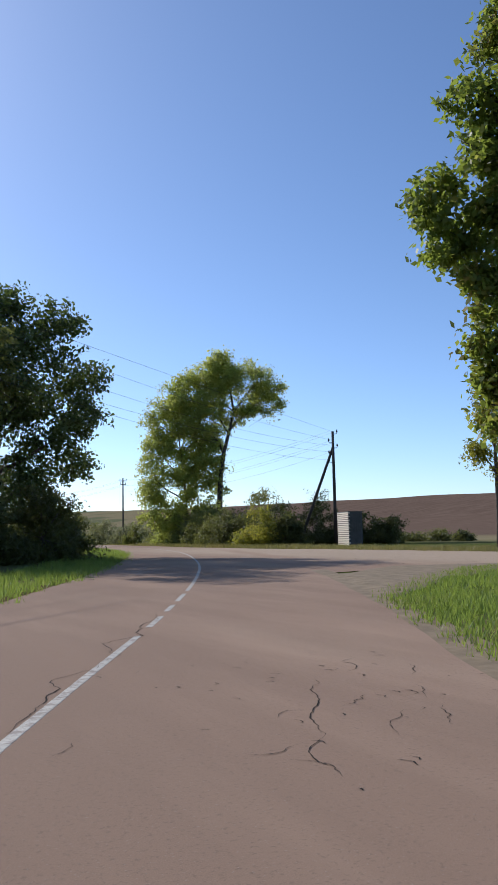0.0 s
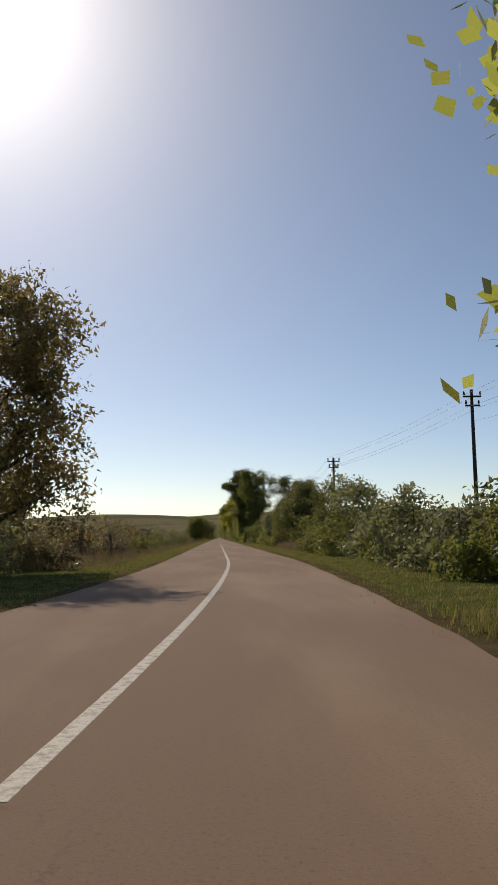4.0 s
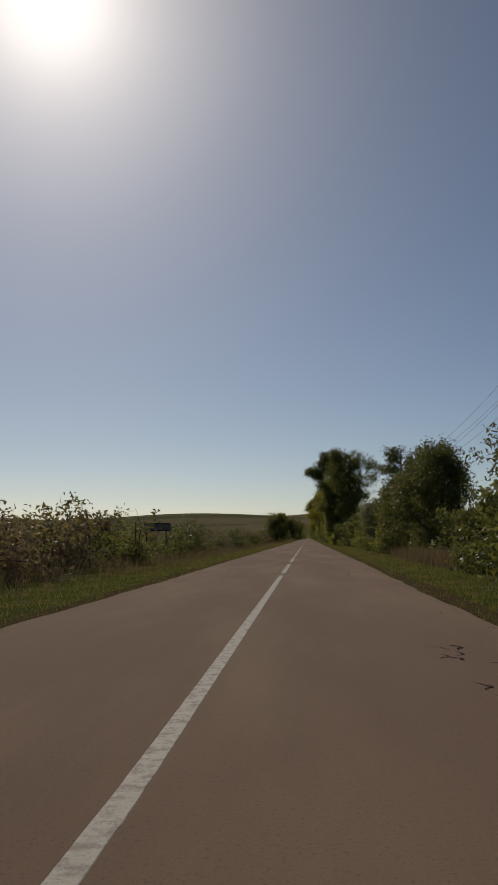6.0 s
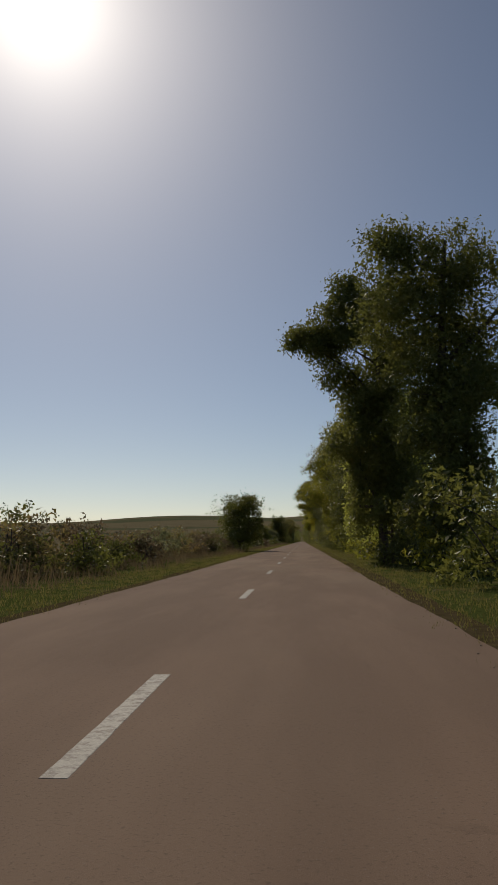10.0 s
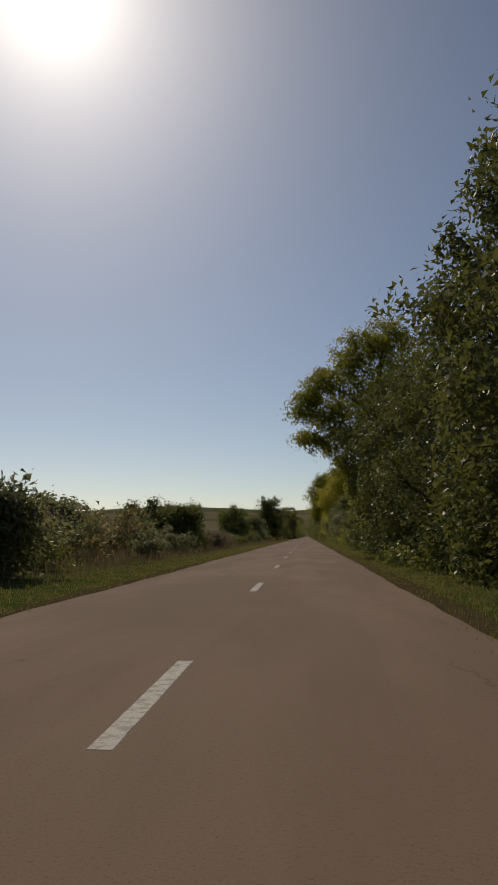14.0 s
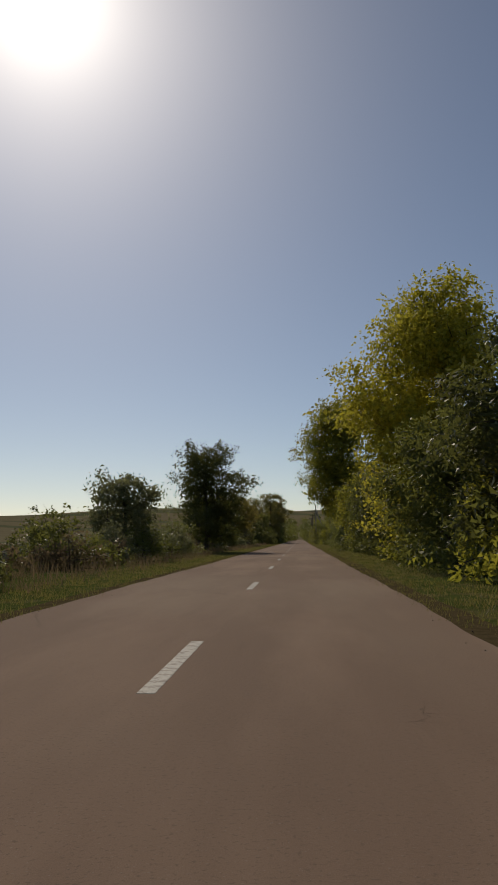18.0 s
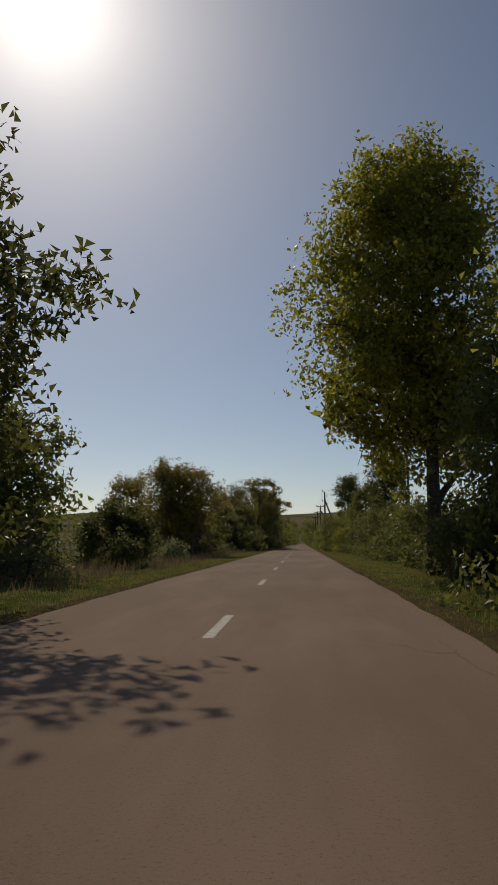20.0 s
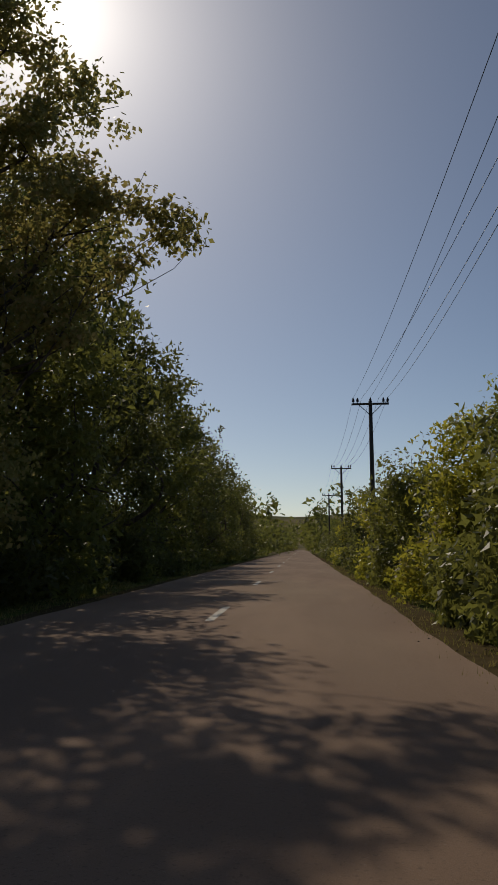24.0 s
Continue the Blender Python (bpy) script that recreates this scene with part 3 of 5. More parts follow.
def limb_path(rng, a, b, bow=0.12, n=6):
    a, b = np.array(a, dtype=float), np.array(b, dtype=float)
    ln = np.linalg.norm(b - a)
    side = rng.normal(size=3) * ln * bow
    side[2] = abs(side[2]) * 0.5
    return [a + (b - a) * u + side * math.sin(u * math.pi) + rng.normal(size=3) * ln * 0.015 for u in np.linspace(0, 1, n)]


def plant(name, label, category, x, y, blobs, trunk, mat, count, size, seed, stems=1, trunk_r=0.18, spread=0.3, group="", turn=0.0, tuft=17, small=False, clear=(2.0, 6.6), dense=True):
    """A tree or bush: trunk and limbs that reach into the blobs of a leafy crown. trunk: points of its line, from the ground up."""
    rng = np.random.default_rng(seed)
    count = int(count * 1.05) if small == 1 else count

    def over_lane(p):  # twigs are cut back over the lanes, as the leaves are
        return y > 10 and abs(p[0] + x) < clear[0] + 0.9 and p[2] < clear[1] + 0.3

    root = empty(name, x, y, -0.05, turn)
    wood = Build()
    tp = [np.array(p, dtype=float) for p in trunk]
    n = len(tp)
    wood.add(tube(tp, [trunk_r * (1.25 if i == 0 else 1.0 - 0.75 * i / (n - 1)) for i in range(n)], 9))
    for s in range(stems - 1):
        a = rng.uniform(0, 6.28)
        top = blobs[rng.integers(0, len(blobs))]
        wood.add(tube(limb_path(rng, (0.25 * math.cos(a), 0.25 * math.sin(a), 0), (top[0], top[1], top[2]), 0.12, 4), np.linspace(trunk_r * 0.7, trunk_r * 0.15, 4), 3))
    for bl in blobs:
        if over_lane(bl):
            continue
        k = min(n - 1, max(1, int(np.argmin([abs(p[2] - (bl[2] - 0.9 * math.hypot(bl[0] - p[0], bl[1] - p[1]))) for p in tp]))))
        r0 = trunk_r * (1.0 - 0.75 * k / (n - 1)) * 0.65
        far = math.hypot(bl[0] - tp[k][0], bl[1] - tp[k][1])
        if far > 3.0:  # long boughs stay slender
            r0 = min(r0, 0.035)
        sp = 6 if stems == 1 else 4
        path = limb_path(rng, tp[k], bl[:3], 0.06 if r0 < 0.04 else 0.12, sp)
        if far < 3.2 or bl[3] > 0.95 or y > 0:  # small outer tufts hang from their neighbours
            wood.add(tube(path, np.linspace(r0, max(0.012, r0 * 0.25), sp), 5 if stems == 1 else 3))
        for q in range(4 if stems == 1 else 1):
            d = rng.normal(size=3)
            d /= np.linalg.norm(d)
            end = np.array(bl[:3]) + d * np.array(bl[3:6]) * 0.9
            st = path[rng.integers(sp // 2, sp)]
            if over_lane(end):
                continue
            wood.add(tube(limb_path(rng, st, end, 0.1, 4), np.linspace(max(0.012, r0 * 0.35), 0.006, 4), 3))
    wood.done("trunk", M_BARK, root, smooth=True)
    per = (5, 3, 4)[int(small)]
    lv = leaves(rng, blobs, count, size, max(8, count // tuft), spread, small=small).reshape(-1, per, 3)
    if y > 10:  # traffic keeps the space over the lanes clear
        wx, wz = np.abs(lv[:, 0, 0] + x), lv[:, 0, 2]
        lv = lv[(wx > 3.3) | (wz > 4.6)]
        wx, wz = np.abs(lv[:, 0, 0] + x), lv[:, 0, 2]
        lv = lv[(wx > clear[0]) | (wz > clear[1])]
        hidden = np.abs(lv[:, 0, 0] + x) > abs(x) + 1.7  # the side towards the fields, which grows in shade, is thinner
        lv = lv[~hidden | (rng.random(len(lv)) < 0.22)]
    if dense and stems == 1 and mat is not M_FRESH:  # the shaded inside of a tree, where leaves overlap
        b = np.array(blobs, dtype=float)
        heart = b[rng.choice(len(b), len(lv) // 7, p=b[:, 3] ** 2 / (b[:, 3] ** 2).sum())]
        mid = heart[:, :3] + ball(rng, len(heart)) * heart[:, 3:6] * 0.7
        mid = mid[(np.abs(mid[:, 0] + x) > 3.4) | (mid[:, 2] > 5.0)] if y > 10 else mid
        big = mid[:, None, :] + rng.normal(size=(len(mid), per, 3)) * 0.085
        lv = np.concatenate([lv, big])
    cr = new("crown", quads_mesh("crown", lv.reshape(-1, 3), mat, per))
    cr.parent = root
    return tagged(root, label, category, group)


def crown_blobs(seed, h, r, base, n, squash=0.8, top=0.55):
    """Blobs that fill an egg-shaped crown between base and h."""
    rng = np.random.default_rng(seed)
    out = []
    for i in range(n):
        u = (i + 0.5) / n
        z = base + (h - base) * (0.08 + 0.84 * u)
        ring = r * math.sin(math.pi * min(0.97, 0.18 + 0.75 * u)) ** 0.8
        a = i * 2.4 + rng.uniform(-0.5, 0.5)
        d = ring * rng.uniform(0.25, 0.75)
        s = r * rng.uniform(0.32, 0.52) * (1.0 if u < 0.8 else top / 0.55 * 0.85)
        out.append((d * math.cos(a), d * math.sin(a), min(z, h - s * squash), s, s, s * squash))
    return out


def tree(label, x, y, h, r, base, mat, count, size, seed, n=14, trunk_r=0.2, group="roadside trees", squash=0.8, lean=(0, 0), spread=0.3, name="tree", blobs=None, small=True, clear=(2.0, 6.6)):
    bl = blobs or crown_blobs(seed, h, r, base, n, squash)
    tk = [(lean[0] * (z / h) ** 1.5, lean[1] * (z / h) ** 1.5, z) for z in np.linspace(0, h * 0.86, 7)]
    return plant(name, label, "tree", x, y, bl, tk, mat, count, size, seed, 1, trunk_r, spread, group, small=small, clear=clear)


def bush(label, x, y, h, r, mat, count, size, seed, n=8, name="bush", group="roadside bushes", spread=0.24, small=True):
    rng = np.random.default_rng(seed + 1000)
    bl = []
    for i in range(n):
        a, d = rng.uniform(0, 6.28), r * rng.uniform(0.0, 0.65)
        s = r * rng.uniform(0.35, 0.55)
        z = h * rng.uniform(0.22, 0.95) * (1 - 0.35 * d / r)
        bl.append((d * math.cos(a), d * math.sin(a), max(0.35, z - s * 0.6), s, s, min(s * 0.9, max(0.3, z * 0.7))))
    for i in range(5):  # a skirt of low twigs that hides the stems
        a = i * 1.257 + rng.uniform(-0.4, 0.4)
        bl.append((0.6 * r * math.cos(a), 0.6 * r * math.sin(a), min(0.5, h * 0.25), 0.42 * r, 0.42 * r, min(0.55, h * 0.28)))
    return plant(name, label, "bush", x, y, bl, [(0, 0, 0), (0.05, 0, h * 0.22), (0, 0.05, h * 0.42), (0, 0, h * 0.6)], mat, count, size, seed, 6, 0.05, spread, group, small=small)


# the tall ash at the outside of the bend
ASH = [(x, y, z * 1.03, r * 1.15, r * 1.15, r * f * 1.15) for x, y, z, r, f in (
    (0.4, 0.0, 15.5, 1.5, 0.85), (2.3, 0.2, 15.4, 1.4, 0.8), (-1.3, 0.3, 14.9, 1.6, 0.85), (-3.0, 0.0, 13.7, 1.5, 0.9), (3.9, -0.3, 14.5, 1.2, 0.8), (5.0, 0.0, 13.6, 1.1, 0.8), (5.5, 0.2, 12.4, 0.75, 0.9), (4.9, 0.0, 11.6, 0.5, 0.9),
    (3.4, 0.4, 13.2, 1.0, 0.8), (1.3, -0.4, 13.6, 1.5, 0.9), (2.5, 0.0, 12.2, 0.8, 0.8), (-0.8, 0.0, 12.4, 1.6, 0.9), (-2.6, 0.3, 11.5, 1.6, 0.9), (0.9, 0.1, 11.2, 0.7, 0.9), (-0.7, -0.3, 9.9, 1.3, 0.95), (0.1, 0.3, 8.5, 0.6, 1.1), (0.4, 0.1, 7.1, 0.45, 1.2),
    (-0.8, 0.0, 7.4, 1.1, 1.0), (-0.5, 0.1, 5.4, 0.8, 1.1), (0.5, 0.0, 4.8, 0.4, 1.2), (-0.9, -0.5, 3.2, 0.9, 1.0), (2.0, 0.1, 11.3, 0.7, 0.8), (3.3, 0.0, 12.0, 0.8, 0.7), (0.2, 0.2, 16.4, 0.9, 0.8))]
plant("tree", "tall green ash tree standing in bushes at the road bend", "tree", 8.3, -23.8, ASH, [(0, 0, 0), (0.02, 0, 3), (0.15, 0, 6), (0.5, 0, 8.4), (1.0, 0, 10.2), (1.5, 0, 12.2), (1.2, 0, 14.2)], M_FRESH, 42000, 0.19, 11, 1, 0.30, 0.34, "trees at the junction", -25.0, 22, 2)
ASH2 = [(x, y, z * 1.03, r * 1.15, r * 1.15, r * f * 1.15) for x, y, z, r, f in (
    (-1.2, 0.0, 12.4, 1.4, 0.9), (-2.0, 0.2, 10.7, 1.5, 0.9), (0.4, 0.0, 10.9, 1.5, 0.9), (1.8, 0.3, 9.4, 1.4, 0.9), (-2.6, 0.0, 8.5, 1.4, 0.9), (-0.6, -0.2, 8.7, 1.6, 0.9), (1.4, 0.0, 7.2, 1.5, 0.9), (-2.8, 0.2, 6.3, 1.4, 0.9),
    (-0.9, -0.3, 6.4, 1.4, 0.9), (0.9, 0.0, 5.4, 1.1, 0.9), (-2.9, 0.0, 4.3, 1.3, 0.9), (-1.0, 0.2, 2.8, 1.3, 0.9), (1.4, 0.0, 2.4, 1.2, 0.9), (-2.7, 0.0, 2.2, 1.3, 0.9), (0.4, 0.2, 4.0, 0.8, 1.0))]
plant("tree", "slender green ash tree growing close beside the tall one", "tree", 5.5, -22.5, ASH2, [(0, 0, 0), (0.1, 0.2, 2), (0.1, 0.1, 4), (-0.1, 0, 6), (-0.3, 0, 8), (-0.5, 0, 9.6), (-0.7, 0, 11.2)], M_FRESH, 40000, 0.19, 12, 1, 0.15, 0.34, "trees at the junction", -25.0, 22, 2)
# the dark tree over the inside of the bend, with low growth at its foot
L1 = [(0, 0, 11.6, 2.2, 2.2, 1.6), (2.2, -0.5, 10.8, 2.1, 2.1, 1.7), (-2.0, 0.4, 10.4, 2.1, 2.1, 1.6), (3.8, -0.4, 8.8, 1.6, 1.6, 1.3), (0.4, -1.6, 9.0, 2.0, 2.0, 1.6), (-2.8, -0.4, 8.2, 2.1, 2.1, 1.6),
      (2.3, 0.8, 7.6, 1.8, 1.8, 1.4), (4.1, -0.3, 6.9, 1.3, 1.3, 1.0), (0.1, 0.9, 6.9, 2.0, 2.0, 1.5), (-1.8, -1.4, 6.2, 2.0, 2.0, 1.6), (2.6, -0.9, 5.6, 1.7, 1.7, 1.2), (3.6, 0.2, 4.4, 1.2, 1.2, 0.9), (-3.2, 0.6, 5.6, 2.0, 2.0, 1.6), (-1.8, -0.6, 3.8, 1.9, 1.9, 1.5), (1.0, -0.7, 3.4, 1.7, 1.7, 1.4), (-3.6, 0.2, 3.2, 1.9, 1.9, 1.5)]
plant("tree", "dark broad-leaved tree overhanging the inside of the bend", "tree", -17.2, -52.8, L1, [(0, 0, 0), (0.1, 0, 2), (0, 0, 4), (0.1, 0, 6), (0, 0, 8), (0, 0, 9.5), (0, 0, 11)], M_SHADE, 40000, 0.185, 21, 1, 0.26, 0.32, "trees at the junction", 0.0, 30, 2)
for i, (x, y, h, r) in enumerate(((-15.9, -57.0, 4.5, 2.1), (-18.6, -58.5, 3.2, 2.2), (-14.4, -52.5, 3.4, 2.0), (-21.5, -60.5, 3.4, 2.3), (-17.5, -50.0, 5.0, 2.5), (-13.4, -49.0, 2.6, 1.6), (-15.0, -54.0, 4.6, 1.9), (-20.5, -54.0, 4.0, 2.4), (-25.0, -63.0, 3.6, 2.5), (-24.5, -57.5, 4.5, 2.6))):
    bush("dense dark green bush under the tree at the bend", x, y, h, r, M_DARK, 6000, 0.16, 40 + i, group="bushes at the bend")
tree("broad-leaved tree with dense green crown behind the bend", -23.5, -50.5, 12.5, 4.6, 1.5, M_GREEN, 20000, 0.22, 22, 16, 0.24, "trees at the junction")
# the maple that hangs into the road from the wedge of grass
R0 = [(-3.3, 0.1, 6.4, 0.55, 0.55, 0.5), (-2.7, 0, 6.5, 0.6, 0.6, 0.55), (-3.2, 0.1, 7.9, 0.5, 0.5, 0.45), (-2.7, 0.1, 8.1, 0.6, 0.6, 0.5), (-3.05, 0.2, 4.4, 0.5, 0.5, 0.4), (-2.6, 0, 4.6, 0.6, 0.6, 0.5), (-2.9, 0.1, 3.2, 0.35, 0.35, 0.4),
      (-4.2, 0.2, 8.2, 0.85, 0.85, 0.8), (-2.9, -0.2, 10.3, 0.9, 0.9, 0.9), (-2.4, 0.2, 11.9, 0.9, 0.9, 0.8), (-3.75, 0.2, 7.2, 0.65, 0.65, 0.6), (-3.0, 0, 9.1, 0.9, 0.9, 0.8), (-3.1, 0.2, 5.7, 0.55, 0.55, 0.5), (-3.3, 0, 4.9, 0.45, 0.45, 0.4), (-2.9, 0.5, 3.9, 0.5, 0.5, 0.45), (-2.4, 0.2, 7.4, 0.9, 0.9, 0.8),
      (-2.2, 0, 5.2, 0.8, 0.8, 0.7), (0, 0, 12.5, 2.3, 2.3, 1.9), (0.4, 0.6, 10.2, 2.3, 2.3, 1.9), (-0.2, -0.4, 8.4, 2.1, 2.1, 1.8), (2.0, 0, 8.4, 2.0, 2.0, 1.7), (0.9, 0.4, 6.2, 2.0, 2.0, 1.6)]
plant("tree", "maple with green and yellowing leaves beside the junction", "tree", -9.1, -81.15, R0, [(0, 0, 0), (0, 0.1, 2), (-0.1, 0.1, 4), (-0.1, 0, 6), (-0.2, 0, 8), (0, 0, 10), (0, 0, 12)], M_MAPLE, 50000, 0.155, 31, 1, 0.24, 0.22, "trees at the junction", -27.5, 17, 2)
tree("tall broad-leaved tree with a deep green crown inside the bend", -20.8, -56.5, 14.0, 4.5, 2.0, M_GREEN, 13000, 0.24, 24, 18, 0.28, "trees at the junction")
tree("slender young tree with yellowing leaves beyond the side road", 4.8, -62.5, 8.5, 1.7, 3.4, M_YELLOW, 5000, 0.16, 33, 7, 0.14, "trees at the junction")

BUSHES = [  # x, y, height, radius, material: along the outer edge of the bend and the right side of the road
    (7.9, -36.5, 3.4, 1.7, M_DARK), (10.9, -38.8, 3.4, 1.6, M_DARK), (11.6, -40.6, 3.2, 1.7, M_DARK), (3.9, -39.0, 3.5, 1.6, M_YELLOW), (6.0, -37.0, 5.0, 2.3, M_GREEN), (5.9, -39.9, 2.7, 1.6, M_DARK), (4.6, -35.0, 3.3, 1.9, M_DARK), (4.2, -32.0, 3.6, 1.9, M_GREEN), (6.5, -31.0, 3.8, 2.0, M_DARK), (9.0, -33.0, 4.0, 2.2, M_DARK),
    (10.8, -36.5, 4.2, 2.2, M_DARK), (12.8, -42.5, 2.5, 1.6, M_DARK), (5.0, -28.0, 3.9, 1.9, M_GREEN), (7.6, -27.0, 3.4, 1.8, M_DARK), (4.6, -24.6, 3.6, 1.8, M_GREEN), (4.9, -21.0, 3.6, 1.8, M_FRESH), (7.8, -20.0, 3.8, 2.0, M_GREEN),
    (11.5, -26.0, 3.6, 2.0, M_DARK), (5.4, -17.0, 3.0, 1.7, M_GREEN), (6.8, -12.0, 2.9, 1.7, M_SILVER), (6.4, -6.5, 3.1, 1.8, M_GREEN), (6.9, -1.0, 3.4, 1.8, M_SILVER), (6.8, 4.5, 3.6, 1.8, M_SILVER), (7.2, 9.5, 4.0, 2.0, M_GREEN), (7.0, 15.0, 4.4, 2.0, M_SILVER),
    (6.7, 20.0, 5.0, 2.0, M_GREEN), (6.9, 24.5, 5.2, 2.1, M_DARK), (7.0, 30.0, 5.8, 2.1, M_GREEN), (7.3, 34.5, 5.2, 2.0, M_DARK), (8.2, 40.0, 3.0, 1.9, M_GREEN), (8.6, 46.0, 3.0, 1.9, M_DARK), (8.6, 51.0, 3.6, 1.9, M_GREEN)]
for i, (x, y, h, r, m) in enumerate(BUSHES):
    words = {M_FRESH: "bright green leafy bush on the verge", M_GREEN: "green leafy bush on the grassy verge", M_DARK: "dark green dense bush beside the road", M_YELLOW: "bush with yellow and green leaves by the road", M_SILVER: "grey-green shrub with upright shoots on the verge"}[m]
    bush(words, x, y, h, r * 1.05, m, 5800, 0.155, 60 + i)

# right-hand trees along the straight
G, F, Y, D, S, R = M_GREEN, M_FRESH, M_YELLOW, M_DARK, M_SILVER, M_RUST
M_OCHRE = leafy("leaves_ochre", (0.075, 0.075, 0.022), (0.20, 0.17, 0.045), (0.52, 0.42, 0.10), (0.30, 0.20, 0.06), 0.35, through=0.6)
WORDS = {M_OCHRE: "spreading tree with olive and golden-brown crown on the verge", M_GOLD: "golden yellow-green tree standing tall above the hedge", G: "green broad-leaved tree on the grassy verge", F: "light green broad-leaved tree beside the road", Y: "tree with yellowing green crown beside the road", D: "dark green dense tree beside the road", S: "grey-green willow-like tree on the verge", R: "tree with rusty brown autumn crown"}
TREES = [  # x, y, height, radius, crown base, material, leaves
    (8.6, 57.5, 6.6, 2.6, 0.4, D, 9000), (9.0, 63.0, 7.4, 2.7, 0.4, D, 9000), (8.0, 70.0, 5.6, 2.3, 0.3, G, 7000), (8.8, 80.0, 8.8, 2.3, 0.4, D, 9000), (7.2, 86.0, 4.6, 2.1, 0.4, S, 6000), (7.4, 93.0, 4.3, 2.1, 0.3, G, 6000),
    (7.6, 103.0, 3.8, 2.0, 0.3, G, 5000), (7.8, 110.0, 4.2, 2.1, 0.3, D, 5000),
    (5.6, 133.0, 9.0, 2.9, 0.6, F, 10000), (7.0, 140.0, 10.0, 3.0, 0.6, G, 10000), (6.2, 149.0, 9.5, 2.9, 0.6, D, 9000), (6.0, 158.0, 8.5, 2.8, 0.5, G, 9000),
    (6.6, 170.0, 12.5, 3.4, 0.8, Y, 16000), (6.3, 177.0, 15.4, 4.0, 0.8, Y, 40000), (6.2, 186.0, 14.0, 3.2, 0.8, G, 16000), (6.6, 195.0, 12.5, 2.9, 0.6, G, 13000), (6.2, 203.0, 10.0, 2.9, 0.5, D, 10000),
    (6.6, 209.0, 11.6, 3.0, 0.6, D, 13000), (6.2, 217.0, 8.5, 2.7, 0.5, D, 9000), (6.0, 225.0, 9.2, 2.9, 0.5, D, 10000), (5.8, 233.0, 10.6, 3.2, 0.5, D, 12000), (6.2, 252.0, 3.8, 2.0, 0.2, D, 6000),
    (6.4, 262.0, 5.0, 2.3, 0.2, G, 7000), (6.6, 271.0, 6.2, 2.5, 0.2, D, 7000), (6.6, 281.0, 3.6, 2.0, 0.2, D, 6000), (6.2, 289.0, 4.4, 2.2, 0.2, S, 7000), (6.4, 297.0, 5.4, 2.4, 0.2, D, 7000), (6.6, 306.0, 7.2, 2.7, 0.3, G, 8000),
    (6.9, 315.0, 6.6, 2.6, 0.3, D, 8000), (6.8, 323.0, 5.6, 2.4, 0.4, G, 8000), (7.9, 333.0, 13.4, 4.6, 1.0, M_GOLD, 26000), (6.4, 341.0, 5.6, 2.4, 0.4, D, 8000), (6.6, 351.0, 5.6, 2.4, 0.4, G, 8000), (6.4, 361.0, 6.4, 2.6, 0.5, Y, 9000),
    (5.6, 379.0, 15.3, 4.7, 3.6, Y, 27000), (6.6, 371.0, 7.0, 2.6, 0.4, G, 8000), (8.4, 420.5, 8.6, 2.3, 0.5, D, 10000), (7.8, 438.0, 7.4, 2.1, 0.4, G, 8000), (7.8, 469.0, 11.2, 2.5, 0.6, G, 12000)]
for i, (x, y, h, r, b, m, n) in enumerate(TREES):
    k = int(10 + h * 0.6) if h < 11 else int(14 + h * 0.8)
    near = 165 < y < 200
    bl = crown_blobs(200 + i, h, r * 1.12, b, k) + ([(-3.6, 3.6, 5.9, 1.3, 1.3, 1.2), (-2.6, 3.2, 6.6, 1.4, 1.4, 1.2), (-4.4, 4.0, 6.3, 1.1, 1.1, 0.9), (-5.0, 4.2, 5.7, 0.8, 0.8, 0.6), (-4.2, -2.3, 8.3, 0.8, 0.8, 0.7), (-3.4, -2.3, 8.9, 1.1, 1.1, 0.9), (-2.6, -2.2, 9.4, 1.3, 1.3, 1.1), (-2.4, -2.0, 8.0, 1.2, 1.2, 1.0), (-1.4, -2.6, 6.4, 1.4, 1.4, 1.2), (-0.6, -2.6, 10.6, 1.6, 1.6, 1.3), (-2.6, 3.6, 5.0, 1.2, 1.2, 1.0), (-2.2, 4.4, 4.0, 1.1, 1.1, 1.0)] if y == 177.0 else [(-2.8, 0, 8.6, 1.4, 1.4, 1.2), (-2.6, 0.4, 11.2, 1.4, 1.4, 1.2), (-1.6, 0, 13.6, 1.3, 1.3, 1.1)] if y == 379.0 else [])
    many, leaf = (2.2, 0.12) if 215 < y < 240 else (1.7, 0.155) if h < 11 else (1.65, 0.13) if near else (2.2, 0.165)
    tree(WORDS[m], x, y, h, r * 1.12, b, m, int(n * many), leaf, 200 + i, k, 0.07 + 0.013 * h, "trees on the hedge-side verge", blobs=bl, small=2 if y in (177.0, 379.0, 333.0) else 1, clear=(0.3, 4.6) if y == 177.0 else (2.0, 6.6))

for i, (x, y, h, r) in enumerate(((19.5, -33.0, 1.3, 1.6), (20.6, -36.0, 1.0, 1.4), (21.3, -38.6, 1.2, 1.3), (18.2, -31.0, 1.6, 1.8), (21.8, -41.0, 0.8, 1.1))):
    bush("low dark bush at the edge of the ploughed field", x, y, h, r, M_DARK, 2200, 0.15, 30 + i, group="bushes at the field edge")

